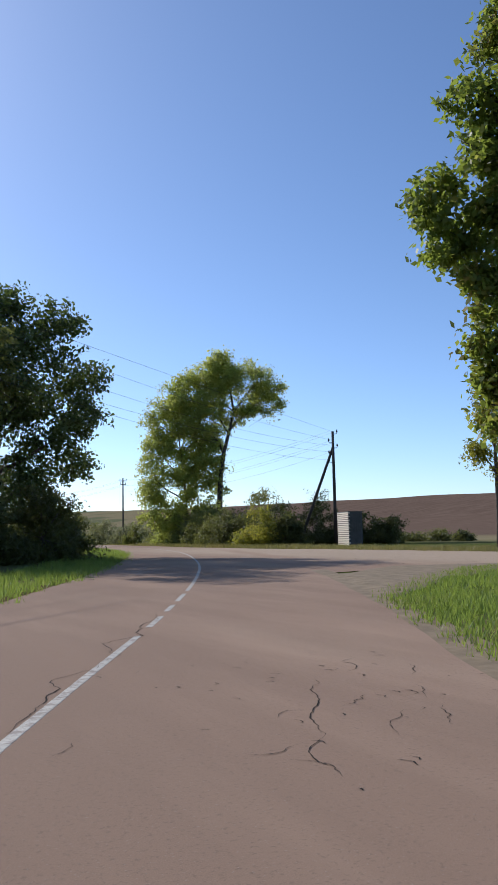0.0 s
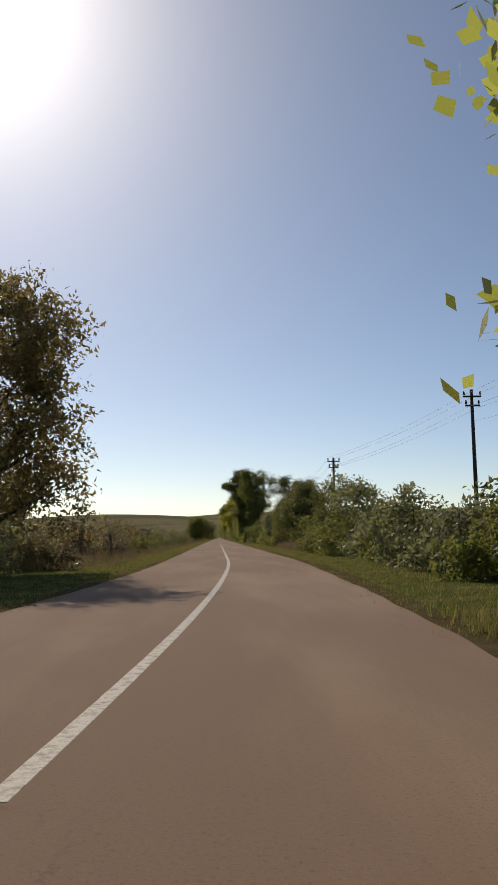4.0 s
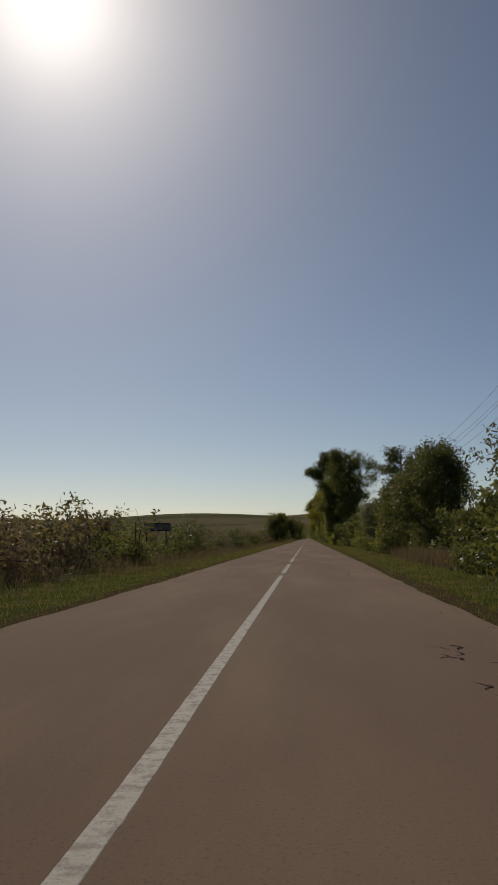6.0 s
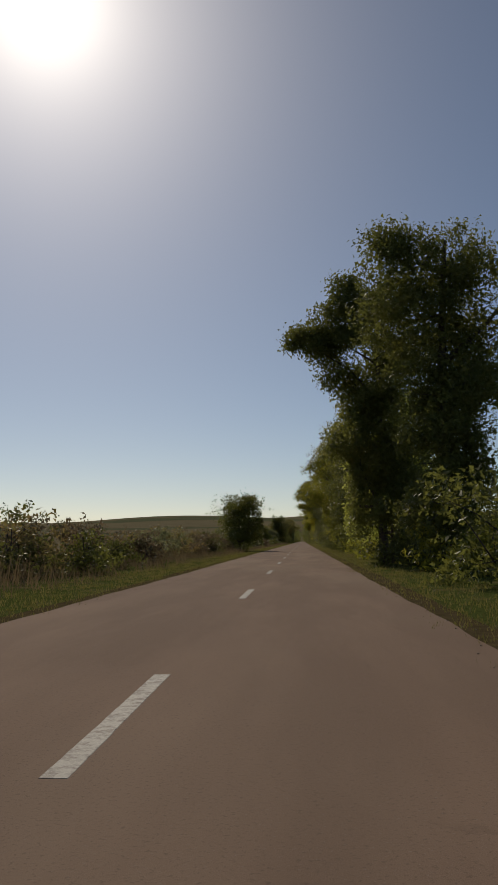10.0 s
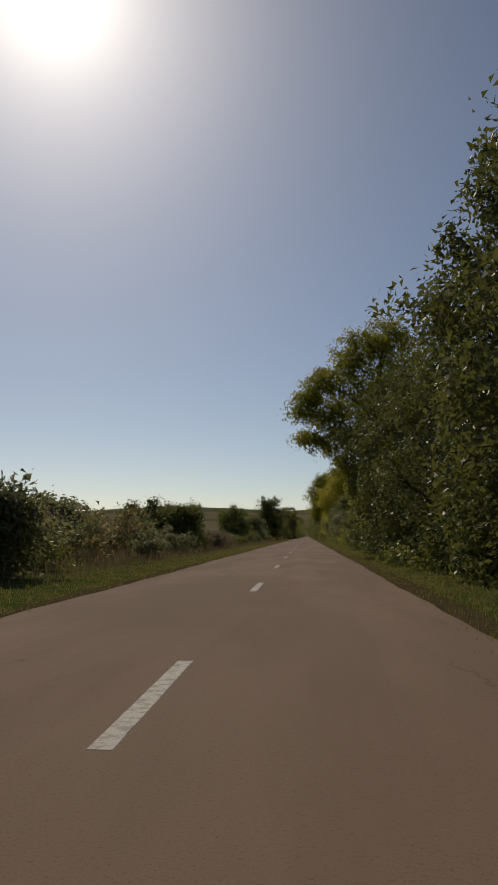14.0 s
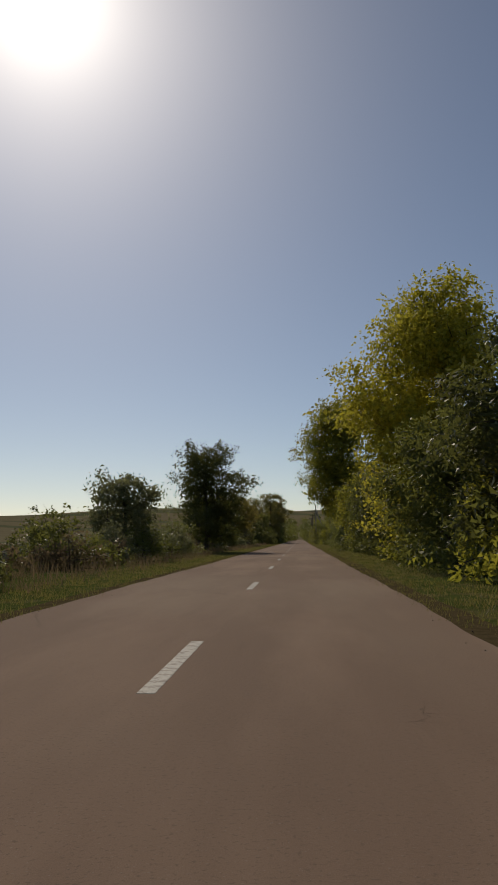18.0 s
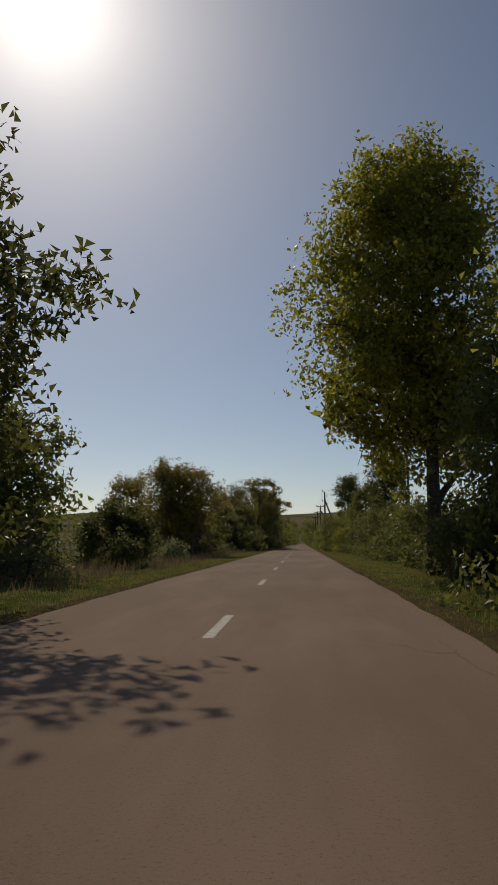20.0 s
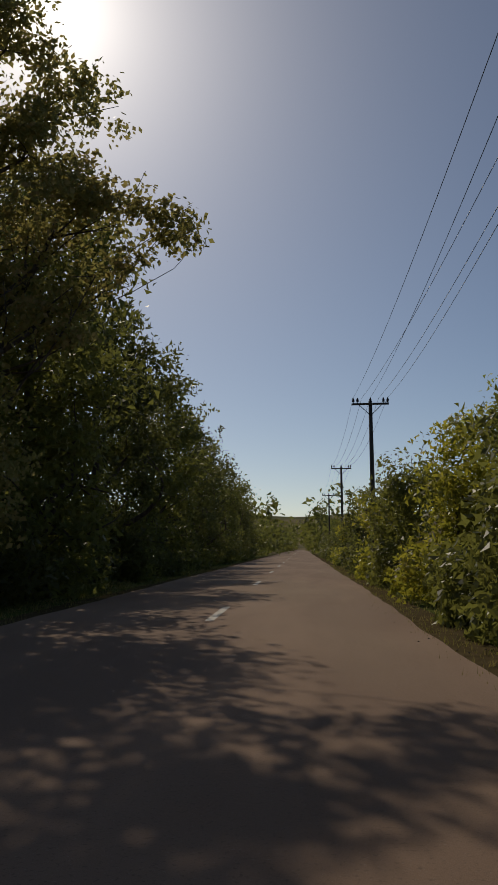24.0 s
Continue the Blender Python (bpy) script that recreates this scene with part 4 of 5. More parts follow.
UNDER = np.random.default_rng(12)
yy = 56.0
i = 0
while yy < 386:
    h = UNDER.uniform(2.0, 3.6)
    bush("dense low bush under the roadside trees", 5.7 + UNDER.uniform(0.0, 1.4) + (1.2 if yy < 112 else 0.0), yy, h, h * UNDER.uniform(0.55, 0.75), (G, D, D, Y, G)[UNDER.integers(0, 5)], 3000, 0.15, 300 + i, 8, group="bushes under the trees")
    yy += UNDER.uniform(3.2, 5.4)
    i += 1
for i, y in enumerate(np.arange(458.0, 560.0, 4.3)):
    h = UNDER.uniform(2.0, 3.4)
    bush("dark dense bush at the foot of the wood", -4.9 - UNDER.uniform(0.0, 1.0), y, h, h * 0.62, (D, G)[i % 2], 2400, 0.18, 380 + i, 8, group="bushes at the foot of the wood")

# the broad tree whose lower boughs reach far over the lane
REACH = [(x, y, z, r, r, r * f) for x, y, z, r, f in (
    (-4.9, 0.0, 8.7, 0.9, 0.9), (-4.3, 0.2, 9.7, 1.1, 0.9), (-4.6, 0.0, 7.2, 0.8, 0.9), (-3.2, 0.0, 10.6, 1.3, 0.9), (-3.2, 0.3, 8.4, 1.4, 0.9), (-3.3, -0.2, 6.7, 1.1, 0.8), (-2.0, 0.0, 11.7, 1.4, 0.9), (-0.6, 0.2, 12.9, 1.5, 0.9), (0.9, 0.0, 13.3, 1.5, 0.9),
    (-1.4, 0.0, 9.4, 1.8, 0.9), (0.8, 0.0, 10.8, 2.0, 0.9), (-1.6, 0.1, 6.9, 1.5, 0.9), (0.6, -0.2, 8.0, 1.9, 0.9), (-0.6, 0.0, 5.2, 1.5, 0.9), (1.2, 0.0, 5.2, 1.8, 0.9), (-0.3, -0.2, 3.2, 1.5, 0.9), (-2.3, 0.2, 5.7, 1.0, 0.9), (-1.6, 0.0, 4.4, 1.0, 0.9), (0.4, 0.0, 1.8, 1.5, 0.9), (2.2, 0.0, 12.0, 1.5, 0.9))]
plant("tree", "broad dark green tree reaching over the lane", "tree", 5.6, 238.8, REACH, [(0, 0, 0), (0, 0, 2), (-0.1, 0, 4), (-0.2, 0, 6), (-0.2, 0, 8.5), (0, 0, 10.5), (0.2, 0, 12.5)], M_YELLOW, 66000, 0.135, 93, 1, 0.3, 0.26, "trees on the hedge-side verge", 0.0, 26, 1, (0.0, 4.9))

# the tree with a flat spreading top that leans over the lane, and its light-leaved neighbour
FLAT = [(0.0, -1.8, 4.6, 1.7, 1.7, 1.4), (0.0, -1.8, 2.2, 1.6, 1.6, 1.4), (0.3, -1.6, 6.9, 1.7, 1.7, 1.4), (-1.0, 0, 12.2, 2.0, 2.0, 1.4), (1.2, 0.3, 12.1, 1.8, 1.8, 1.3), (3.0, 0, 11.6, 1.6, 1.6, 1.2), (4.3, 0.3, 11.0, 1.3, 1.3, 1.0), (5.0, 0, 10.6, 0.9, 0.9, 0.8), (3.2, 0, 9.8, 1.4, 1.4, 1.1), (-0.5, -0.3, 9.8, 2.3, 2.3, 1.7), (1.5, 0.2, 9.0, 2.1, 2.1, 1.6), (0.2, 0, 6.8, 2.0, 2.0, 1.6), (0.6, -0.2, 4.2, 1.7, 1.7, 1.5), (-0.4, 0.2, 2.2, 1.6, 1.6, 1.4), (2.3, 0, 7.0, 1.4, 1.4, 1.2)]
plant("tree", "dark tree with a broad flat crown beside the road", "tree", 6.4, 123.0, [(q[0], q[1], q[2] * 0.95, *q[3:]) for q in FLAT], [(0, 0, 0), (0.1, 0, 2.5), (0, 0, 5), (0.1, 0, 7.5), (0.2, 0, 9.5), (0.3, 0, 11), (0.4, 0, 12.4)], G, 58000, 0.14, 91, 1, 0.28, 0.26, "trees on the hedge-side verge", small=1)
LIGHT = [(0.2, -1.4, 5.2, 1.6, 1.6, 1.4), (0.4, -1.4, 3.0, 1.5, 1.5, 1.3), (0.0, -1.2, 7.3, 1.4, 1.4, 1.2), (-1.4, 0.3, 8.4, 1.3, 1.3, 1.1), (-3.8, 1.0, 10.5, 0.7, 0.7, 0.6), (-3.1, 0.8, 10.8, 1.0, 1.0, 0.8), (-2.6, 0.4, 9.9, 1.0, 1.0, 0.8), (-2.1, 0, 10.4, 1.3, 1.3, 1.0), (-1.6, 0.2, 12.0, 1.2, 1.2, 1.0), (-1.2, 0.2, 13.0, 0.9, 0.9, 0.8), (-1.2, 0.2, 11.0, 1.5, 1.5, 1.2), (0.2, 0, 12.0, 1.6, 1.6, 1.2), (0.6, 0.3, 9.6, 1.7, 1.7, 1.4), (-0.8, -0.3, 7.2, 1.5, 1.5, 1.3), (-1.4, 0, 5.0, 1.7, 1.7, 1.4), (-1.5, 0.2, 2.7, 1.7, 1.7, 1.5), (0.5, 0, 4.0, 1.8, 1.8, 1.5)]
plant("tree", "light green tree whose crown hangs over the lane", "tree", 4.8, 130.0, LIGHT, [(0, 0, 0), (0, 0, 2.5), (0, 0, 5), (0, 0, 7), (0, 0, 9), (0, 0, 10.5), (0.1, 0, 12)], G, 54000, 0.14, 92, 1, 0.2, 0.27, "trees on the hedge-side verge", small=1)

# hedge of bushes before and along the pole line
for i, (x, y, h, r, m) in enumerate(((7.0, 388.0, 3.6, 1.9, G), (7.4, 395.0, 4.0, 2.0, D), (7.0, 402.0, 4.6, 2.1, G), (7.6, 409.0, 5.0, 2.2, D), (7.2, 415.0, 5.4, 2.2, G), (7.0, 427.0, 5.6, 2.2, G), (6.8, 433.0, 4.8, 2.1, D), (6.4, 441.0, 4.8, 2.0, Y),
                                     (6.4, 445.0, 5.4, 2.2, G), (6.2, 451.0, 4.9, 2.1, D), (6.0, 456.0, 4.6, 2.0, Y), (6.6, 461.5, 4.4, 2.0, G), (6.1, 466.5, 5.0, 2.0, G), (5.7, 471.0, 5.6, 2.0, Y), (5.6, 476.5, 5.9, 2.0, G), (7.1, 488.0, 6.8, 1.9, F), (5.4, 480.0, 4.2, 1.9, G), (5.4, 485.0, 4.4, 1.9, Y),
                                     (5.4, 490.5, 4.2, 1.9, G), (5.4, 496.0, 4.3, 1.9, Y), (5.5, 502.0, 4.4, 2.0, G), (5.6, 509.0, 4.4, 2.0, D), (5.7, 516.0, 3.5, 1.9, G), (5.7, 524.0, 3.7, 2.0, Y), (5.8, 533.0, 3.8, 2.1, G), (5.9, 543.0, 3.8, 2.1, D), (5.9, 554.0, 4.0, 2.2, G), (6.0, 566.0, 4.0, 2.2, D))):
    bush("leafy green and yellowish hedge bush under the power line", x - (0.75 if y > 442 and h < 6 else 0.0), y, h, r * 1.0, m, 10000 if 440 < y < 495 else 4800, 0.12 if 440 < y < 495 else 0.15, 400 + i, group="hedge under the power line", small=1)

# left side: scattered trees and scrub
LEFT = [(-8.6, 3.5, 11.6, 4.3, 1.6, R, 17000), (-11.5, 14.0, 6.0, 2.6, 0.6, G, 6000), (-6.0, 187.0, 6.6, 4.3, 0.9, G, 14000), (-9.6, 203.0, 2.8, 1.8, 0.2, G, 4000), (-8.0, 246.5, 3.5, 2.2, 0.2, G, 6000), (-10.4, 247.5, 3.7, 2.3, 0.2, D, 6000), (-11.2, 229.0, 3.2, 2.4, 0.2, S, 6000), (-7.2, 209.0, 2.7, 1.7, 0.2, S, 4000), (-9.6, 305.0, 5.4, 3.4, 0.2, G, 10000),
        (-8.6, 340.0, 5.0, 2.5, 0.8, S, 6000), (-6.9, 365.0, 9.4, 4.0, 0.4, D, 19000), (-9.0, 378.0, 6.0, 2.7, 0.5, G, 7000), (-8.0, 391.0, 3.1, 2.1, 0.2, D, 6000), (-9.2, 420.0, 8.3, 4.6, 0.4, M_OCHRE, 27000), (-14.0, 424.0, 7.4, 3.6, 0.5, M_OCHRE, 12000),
        (-8.4, 436.0, 2.6, 1.8, 0.2, G, 5000), (-9.0, 447.0, 3.4, 2.2, 0.2, D, 6000)]
for i, (x, y, h, r, b, m, n) in enumerate(LEFT):
    tree(WORDS[m], x, y, h, r, b, m, int(n * 1.15), 0.17 if y == 187.0 else 0.19, 500 + i, int(9 + h * 0.6), 0.07 + 0.012 * h, "trees on the field-side verge", small=2 if y == 187.0 else 1)
WOOD = [(-8.6, 456.0, 4.4, 2.5, D), (-8.0, 463.0, 5.0, 2.7, D), (-9.8, 469.0, 6.8, 3.3, R), (-7.6, 472.0, 6.4, 2.8, G), (-11.0, 479.0, 9.4, 3.8, R), (-5.2, 487.0, 10.4, 3.4, G), (-9.4, 491.0, 11.0, 3.6, D), (-5.8, 496.0, 10.4, 3.5, D), (-5.6, 504.0, 9.6, 3.5, G), (-5.4, 512.0, 9.0, 3.5, D), (-5.2, 521.0, 8.4, 3.4, D), (-5.4, 532.0, 8.0, 3.4, G), (-5.6, 543.0, 7.6, 3.3, D), (-6.0, 556.0, 7.0, 3.2, G), (-6.2, 571.0, 6.6, 3.2, D)]
for i, (x, y, h, r, m) in enumerate(WOOD):
    bl = crown_blobs(560 + i, h, r, 0.3, 18)
    tree(WORDS[m], x, y, h, r, 0.3, m, (20000 if m == R else 16000) if y < 505 else 9000, 0.19, 560 + i, 18, 0.2, "roadside wood", blobs=bl)
M_LOCUST = leafy("leaves_locust", (0.095, 0.105, 0.036), (0.25, 0.235, 0.085), (0.54, 0.47, 0.14), (0.30, 0.20, 0.09), 0.4, through=0.6)
LOCUST = [(x, y, z, r * 1.1, r * 1.1, r * f * 1.15) for x, y, z, r, f in (
    (2.4, 0.0, 10.4, 1.1, 0.6), (0.8, 0.3, 10.6, 1.2, 0.6), (3.3, 0.4, 9.2, 1.0, 0.6), (-1.2, 0.0, 10.2, 1.4, 0.6), (-3.2, -0.4, 9.6, 1.4, 0.6), (4.2, 0.6, 7.5, 1.0, 0.55), (5.1, 1.0, 7.1, 0.7, 0.45), (3.3, 0.0, 7.0, 1.1, 0.6), (3.9, 0.4, 5.9, 0.8, 0.6),
    (1.6, -0.2, 8.6, 1.2, 0.6), (-0.7, 0.2, 8.4, 1.4, 0.6), (-2.8, 0.0, 7.8, 1.5, 0.65), (2.0, 0.2, 6.3, 1.2, 0.7), (0.0, -0.4, 6.2, 1.5, 0.8), (2.4, 0.0, 4.6, 1.2, 0.9), (-2.0, 0.0, 5.2, 1.7, 0.9), (1.5, 0.2, 2.8, 1.4, 0.9), (-1.5, 0.0, 2.7, 1.6, 0.9), (2.6, 0.2, 8.2, 0.9, 0.8), (1.0, 0.0, 7.4, 1.1, 0.8), (-4.4, 0.0, 8.6, 1.2, 0.7), (3.0, 0.2, 5.2, 0.9, 0.9), (-0.2, 0.3, 9.4, 1.0, 0.7))]
plant("tree", "feathery locust tree with open spreading boughs over the lane", "tree", -6.0, 481.0, LOCUST, [(0, 0, 0), (0.1, 0, 1.8), (0.3, 0, 3.6), (0.5, 0, 5.4), (0.6, 0, 7.2), (0.5, 0, 8.8), (0.5, 0, 10.2)], M_LOCUST, 56000, 0.11, 94, 1, 0.2, 0.2, "roadside wood", 0.0, 22, 2, (0.0, 4.9), False)


def thicket(mat, y0, y1, step, hmin, hmax, seed, label):
    """A tangle of scrub beyond the verge, grown into one mass."""
    rng = np.random.default_rng(seed)
    out = []
    for y in np.arange(y0, y1, step):
        x, h = -rng.uniform(7.6, 12.5), rng.uniform(hmin, hmax)
        y += rng.uniform(-2, 2)
        bl = [(x + rng.uniform(-1.2, 1.2), y + rng.uniform(-1.4, 1.4), h * q, h * 0.45, h * 0.45, h * 0.3) for q in (0.28, 0.4, 0.5, 0.62, 0.7)]
        out.append(leaves(rng, bl, 1050, 0.16, 110, 0.2, small=True))
    return tagged(new("thicket", quads_mesh("thicket", np.vstack(out), mat, 3)), label, "scrub", kind="stuff")


thicket(M_DRY, 250, 335, 6.0, 0.9, 1.5, 34, "low brown scrub beyond the verge")
thicket(M_DRY, 8, 250, 7.5, 1.9, 2.5, 31, "tangle of dry brown scrub beyond the verge")
thicket(M_SILVER, 5, 250, 9.0, 1.8, 2.6, 32, "tangle of grey-green scrub beyond the verge")
thicket(M_RUST, 12, 250, 10.0, 1.9, 2.5, 33, "tangle of olive-brown scrub beyond the verge")
bush("dry leafless shrub with bare twigs standing among weeds", -7.0, 25.0, 2.9, 1.1, M_DRY, 260, 0.09, 990, 14, group="scrub on the field-side verge", spread=0.2)
for i, (x, y, h, r, m) in enumerate(((-7.6, -6.0, 1.5, 1.6, M_DRY), (-8.4, 0.5, 2.2, 1.9, M_SILVER), (-10.8, -3.0, 1.8, 1.8, G), (-7.2, 6.5, 1.9, 1.7, M_DRY), (-11.5, 4.0, 2.4, 2.0, M_SILVER), (-9.4, -11.0, 1.3, 1.5, M_DRY))):
    bush("low scrubby bush at the foot of the rusty tree", x, y, h, r, m, 2600, 0.13, 660 + i, 7, group="scrub on the field-side verge", spread=0.2)
for i, (x, y, h, r, m) in enumerate(((-9.2, 317.0, 2.6, 2.0, S), (-10.8, 312.0, 2.8, 2.1, M_DRY), (-8.6, 327.0, 3.0, 2.2, G), (-11.0, 333.0, 3.2, 2.4, D), (-8.0, 352.0, 3.4, 2.3, G))):
    bush("rounded leafy bush among weeds on the field-side verge", x, y, h, r, m, 3600, 0.15, 670 + i, 8, group="scrub on the field-side verge", spread=0.2)
SCRUB = np.random.default_rng(9)
yy = 14.0
i = 0
while yy < 470:
    x = -SCRUB.uniform(6.4, 10.5)
    h = SCRUB.uniform(2.0, 3.2) if yy < 130 else SCRUB.uniform(1.5, 2.5) if yy < 190 else SCRUB.uniform(1.2, 2.2) if 250 < yy < 335 else SCRUB.uniform(1.6, 2.8)
    m = (G, S, D, M_DRY)[SCRUB.integers(0, 4)]
    if not 120 < yy < 150 or i % 2:
        bush("low scrubby bush among dry weeds on the field-side verge", x, yy, h, h * SCRUB.uniform(0.6, 0.85), m, 2000, 0.135, 700 + i, 7, group="scrub on the field-side verge", spread=0.2)
    yy += SCRUB.uniform(2.4, 5.0)
    i += 1


def far_wood(pts, hmin, hmax, seed, label):
    """Distant trees and hedges in one mesh of leafy clumps."""
    rng = np.random.default_rng(seed)
    out = []
    for x, y in pts:
        h = rng.uniform(hmin, hmax)
        z = float(terrain(x, y))
        bl = [(x + dx, y + dy, z + h * q, h * 0.34, h * 0.34, h * 0.3) for dx, dy, q in ((0, 0, 0.68), (h * 0.2, 0, 0.45), (-h * 0.2, 0.5, 0.45), (0.3, h * 0.2, 0.25), (h * 0.15, -h * 0.2, 0.25))]
        out.append(leaves(rng, bl, 480, 0.066 * h + 0.1, 80, 0.06 * h, small=True))
    return tagged(new("far_wood", quads_mesh("far_wood", np.vstack(out), M_GREEN, 3)), label, "trees", kind="stuff")


FW = np.random.default_rng(77)
far_wood([(s * FW.uniform(4.6, 7.5), y) for y in np.arange(578, 1100, 11.0) for s in (-1, 1)], 6.0, 10.0, 78, "distant rows of trees lining the far road")
far_wood([(FW.uniform(-420, -60), FW.uniform(180, 900)) for k in range(40)], 3.0, 6.0, 79, "scattered distant trees and bushes in the fields")
far_wood([(FW.uniform(60, 500), 620 + FW.uniform(-6, 6)) for k in range(30)], 3.0, 5.0, 80, "distant line of trees on the hill")


# ---- poles and wires ----
def insulator(b, x, y, z, k=1.0):
    """A bell insulator on its pin, with two skirts."""
    rings = ((0.0, 0.016), (0.05, 0.016), (0.055, 0.062), (0.10, 0.055), (0.11, 0.036), (0.125, 0.058), (0.17, 0.048), (0.19, 0.030), (0.22, 0.034), (0.24, 0.014))
    b.add(tube([(x, y, z + h * k) for h, r in rings], [r * k for h, r in rings], 9))


def pole(label, x, y, h, r, arms, mat, strut=None, group="power poles", turn=0.0, hooks=(), square=False):
    """A pole with hooks or a cross-arm that carries insulators. arms: (height, half width, insulators); hooks: (height, side)."""
    root = empty("utility_pole", x, y, -0.05, turn)
    b = Build()
    if square:  # cast concrete post with chamfered corners that narrows upwards
        for z0, z1, w0, w1 in ((0, h, r, r * 0.72),):
            ring = [(1, 0.55), (0.55, 1), (-0.55, 1), (-1, 0.55), (-1, -0.55), (-0.55, -1), (0.55, -1), (1, -0.55)]
            vs = [(u * w0, v * w0, z0) for u, v in ring] + [(u * w1, v * w1, z1) for u, v in ring]
            b.add((vs, [(k, (k + 1) % 8, 8 + (k + 1) % 8, 8 + k) for k in range(8)] + [tuple(range(7, -1, -1)), tuple(range(8, 16))]))
        b.done("shaft", mat, root)
    else:
        b.add(tube([(0, 0, 0), (0, 0, h * 0.5), (0, 0, h)], [r, r * 0.9, r * 0.72], 10))
        b.done("shaft", mat, root, smooth=True)
    for z, half, count in arms:
        a = Build()
        a.box((0, -r * 0.9, z), (2 * half, 0.09, 0.09))
        bar = a.done("crossarm", M_IRON if half < 0.6 else mat, root)
        for j in range(count):
            xx = (-half + 0.05, -half + 0.25, 0.0, half - 0.25, half - 0.05)[j] if count == 5 else -half + 0.05 + (2 * half - 0.1) * (j / (count - 1) if count > 1 else 0.5)
            s = Build()
            insulator(s, xx, -r * 0.9, z + 0.04, 1.1)
            s.done("insulator", M_GLASS, bar)
        if half > 0.6:
            for sx in (-1, 1):
                brace = Build()
                brace.add(tube([(sx * half * 0.62, -r * 0.9, z - 0.04), (0, -r * 0.8, z - 0.55)], [0.018, 0.018], 5))
                brace.done("brace", M_IRON, root)
    for z, side in hooks:
        a = Build()
        a.add(tube([(side * r * 0.4, 0, z), (side * (r + 0.10), 0, z - 0.01), (side * (r + 0.17), 0, z + 0.03), (side * (r + 0.18), 0, z + 0.12)], [0.022, 0.022, 0.020, 0.018], 6))
        arm = a.done("hook", M_IRON, root)
        s = Build()
        insulator(s, side * (r + 0.18), 0, z + 0.05, 1.15)
        s.done("insulator", M_GLASS, arm)
    if strut:
        s = Build()
        s.add(tube([(strut[0], strut[1], 0), (0, 0, h * 0.86)], [r * 0.95, r * 0.75], 10))
        s.done("strut", mat, root, smooth=True)
    return tagged(root, label, "utility pole", group)


def wire(a, b, sag):
    pts = []
    for u in np.linspace(0, 1, 22):
        p = Vector(a).lerp(Vector(b), u)
        p.z -= sag * 4 * u * (1 - u)
        pts.append(p)
    w = Build()
    w.add(tube(pts, [0.0065] * 22, 5))
    return tagged(w.done("power_line", M_WIRE), "thin dark overhead power line hung between poles", "power line", "overhead lines")


P1, PF, P3, PL, P4 = (9.7, -40.8), (13.5, 18.2), (8.9, 40.0), (-27.5, -70.5), (10.0, 84.0)
pole("dark wooden power pole with a slanting strut", *P1, 8.45, 0.13, (), M_POLE, (-2.75, 0.6), turn=-32, hooks=((8.25, 1), (7.6, -1), (7.2, 1), (6.7, -1), (6.1, -1)))
pole("slim dark power pole behind the roadside bushes", *PF, 8.9, 0.12, ((8.5, 0.5, 2), (8.0, 0.4, 2)), M_POLE)
pole("slim dark power pole behind the roadside bushes", *P3, 7.3, 0.12, ((7.0, 0.5, 2), (6.5, 0.4, 2)), M_POLE)
pole("dark wooden power pole beside the road", *PL, 9.3, 0.14, (), M_POLE, turn=30, hooks=((9.0, 1), (8.6, -1), (8.2, 1), (7.4, -1), (7.3, 1)))
pole("slim dark power pole among the trees", *P4, 7.6, 0.12, ((7.3, 0.5, 2), (6.8, 0.4, 2)), M_POLE)
for k, (dz, dx) in enumerate(((8.4, -0.3), (8.4, 0.3), (7.65, -0.3), (7.65, 0.3), (6.9, 0.0))):
    rise, sag = ((0.6, 0.05), (1.0, 0.6), (1.0, 0.95), (0.5, 0.8), (1.2, 1.0))[k]
    low = (8.4, 7.75, 7.35, 6.85, 6.25)[k]
    wire((P1[0], P1[1] + 0.1, low), (PL[0] + dx, PL[1], low + rise), sag)
    wire((P1[0] + dx, P1[1] + 0.1, dz), (PF[0] + dx, PF[1], dz + 0.2), 0.9 + 0.07 * k)
    if k < 4:
        wire((PF[0] + dx, PF[1], dz + 0.2), (P3[0] + dx, P3[1], dz - 1.1), 0.3)
        wire((P3[0] + dx, P3[1], dz - 1.1), (P4[0] + dx, P4[1], dz - 0.8), 0.6)
PB = (10.5, 424.0)
LINE = [(4.3, 463.0), (4.7, 506.0), (4.8, 538.0), (4.9, 575.0), (4.9, 612.0), (4.9, 650.0)]
pole("concrete power pole with strut and hooked insulators", *LINE[0], 7.9, 0.13, (), M_CONC, (2.6, 0.6), hooks=((7.85, -1), (7.2, 1), (6.55, -1), (6.1, 1)), square=True)
for x, y in LINE[1:]:
    pole("power pole with a cross-arm of upright insulators", x, y, 7.9, 0.12, ((7.75, 0.85, 5),), M_POLE)
pole("concrete power pole among the hedge bushes", *PB, 8.2, 0.13, ((7.9, 0.4, 2), (7.2, 0.4, 2)), M_CONC)
for k, (dx, z1) in enumerate(((-0.34, 7.95), (0.34, 7.4), (-0.34, 7.4), (0.2, 6.85), (0.0, 6.5))):
    wire((LINE[0][0] + dx, LINE[0][1], z1), (PB[0] + dx, PB[1], z1 + 0.2), 0.6)
    wire((LINE[0][0] + dx, LINE[0][1], z1), (LINE[1][0] - 0.8 + 0.4 * k, LINE[1][1], 8.0), 0.7)
    for (x0, y0), (x1, y1) in zip(LINE[1:], LINE[2:]):
        wire((x0 - 0.8 + 0.4 * k, y0, 8.0), (x1 - 0.8 + 0.4 * k, y1, 8.0), 0.6)


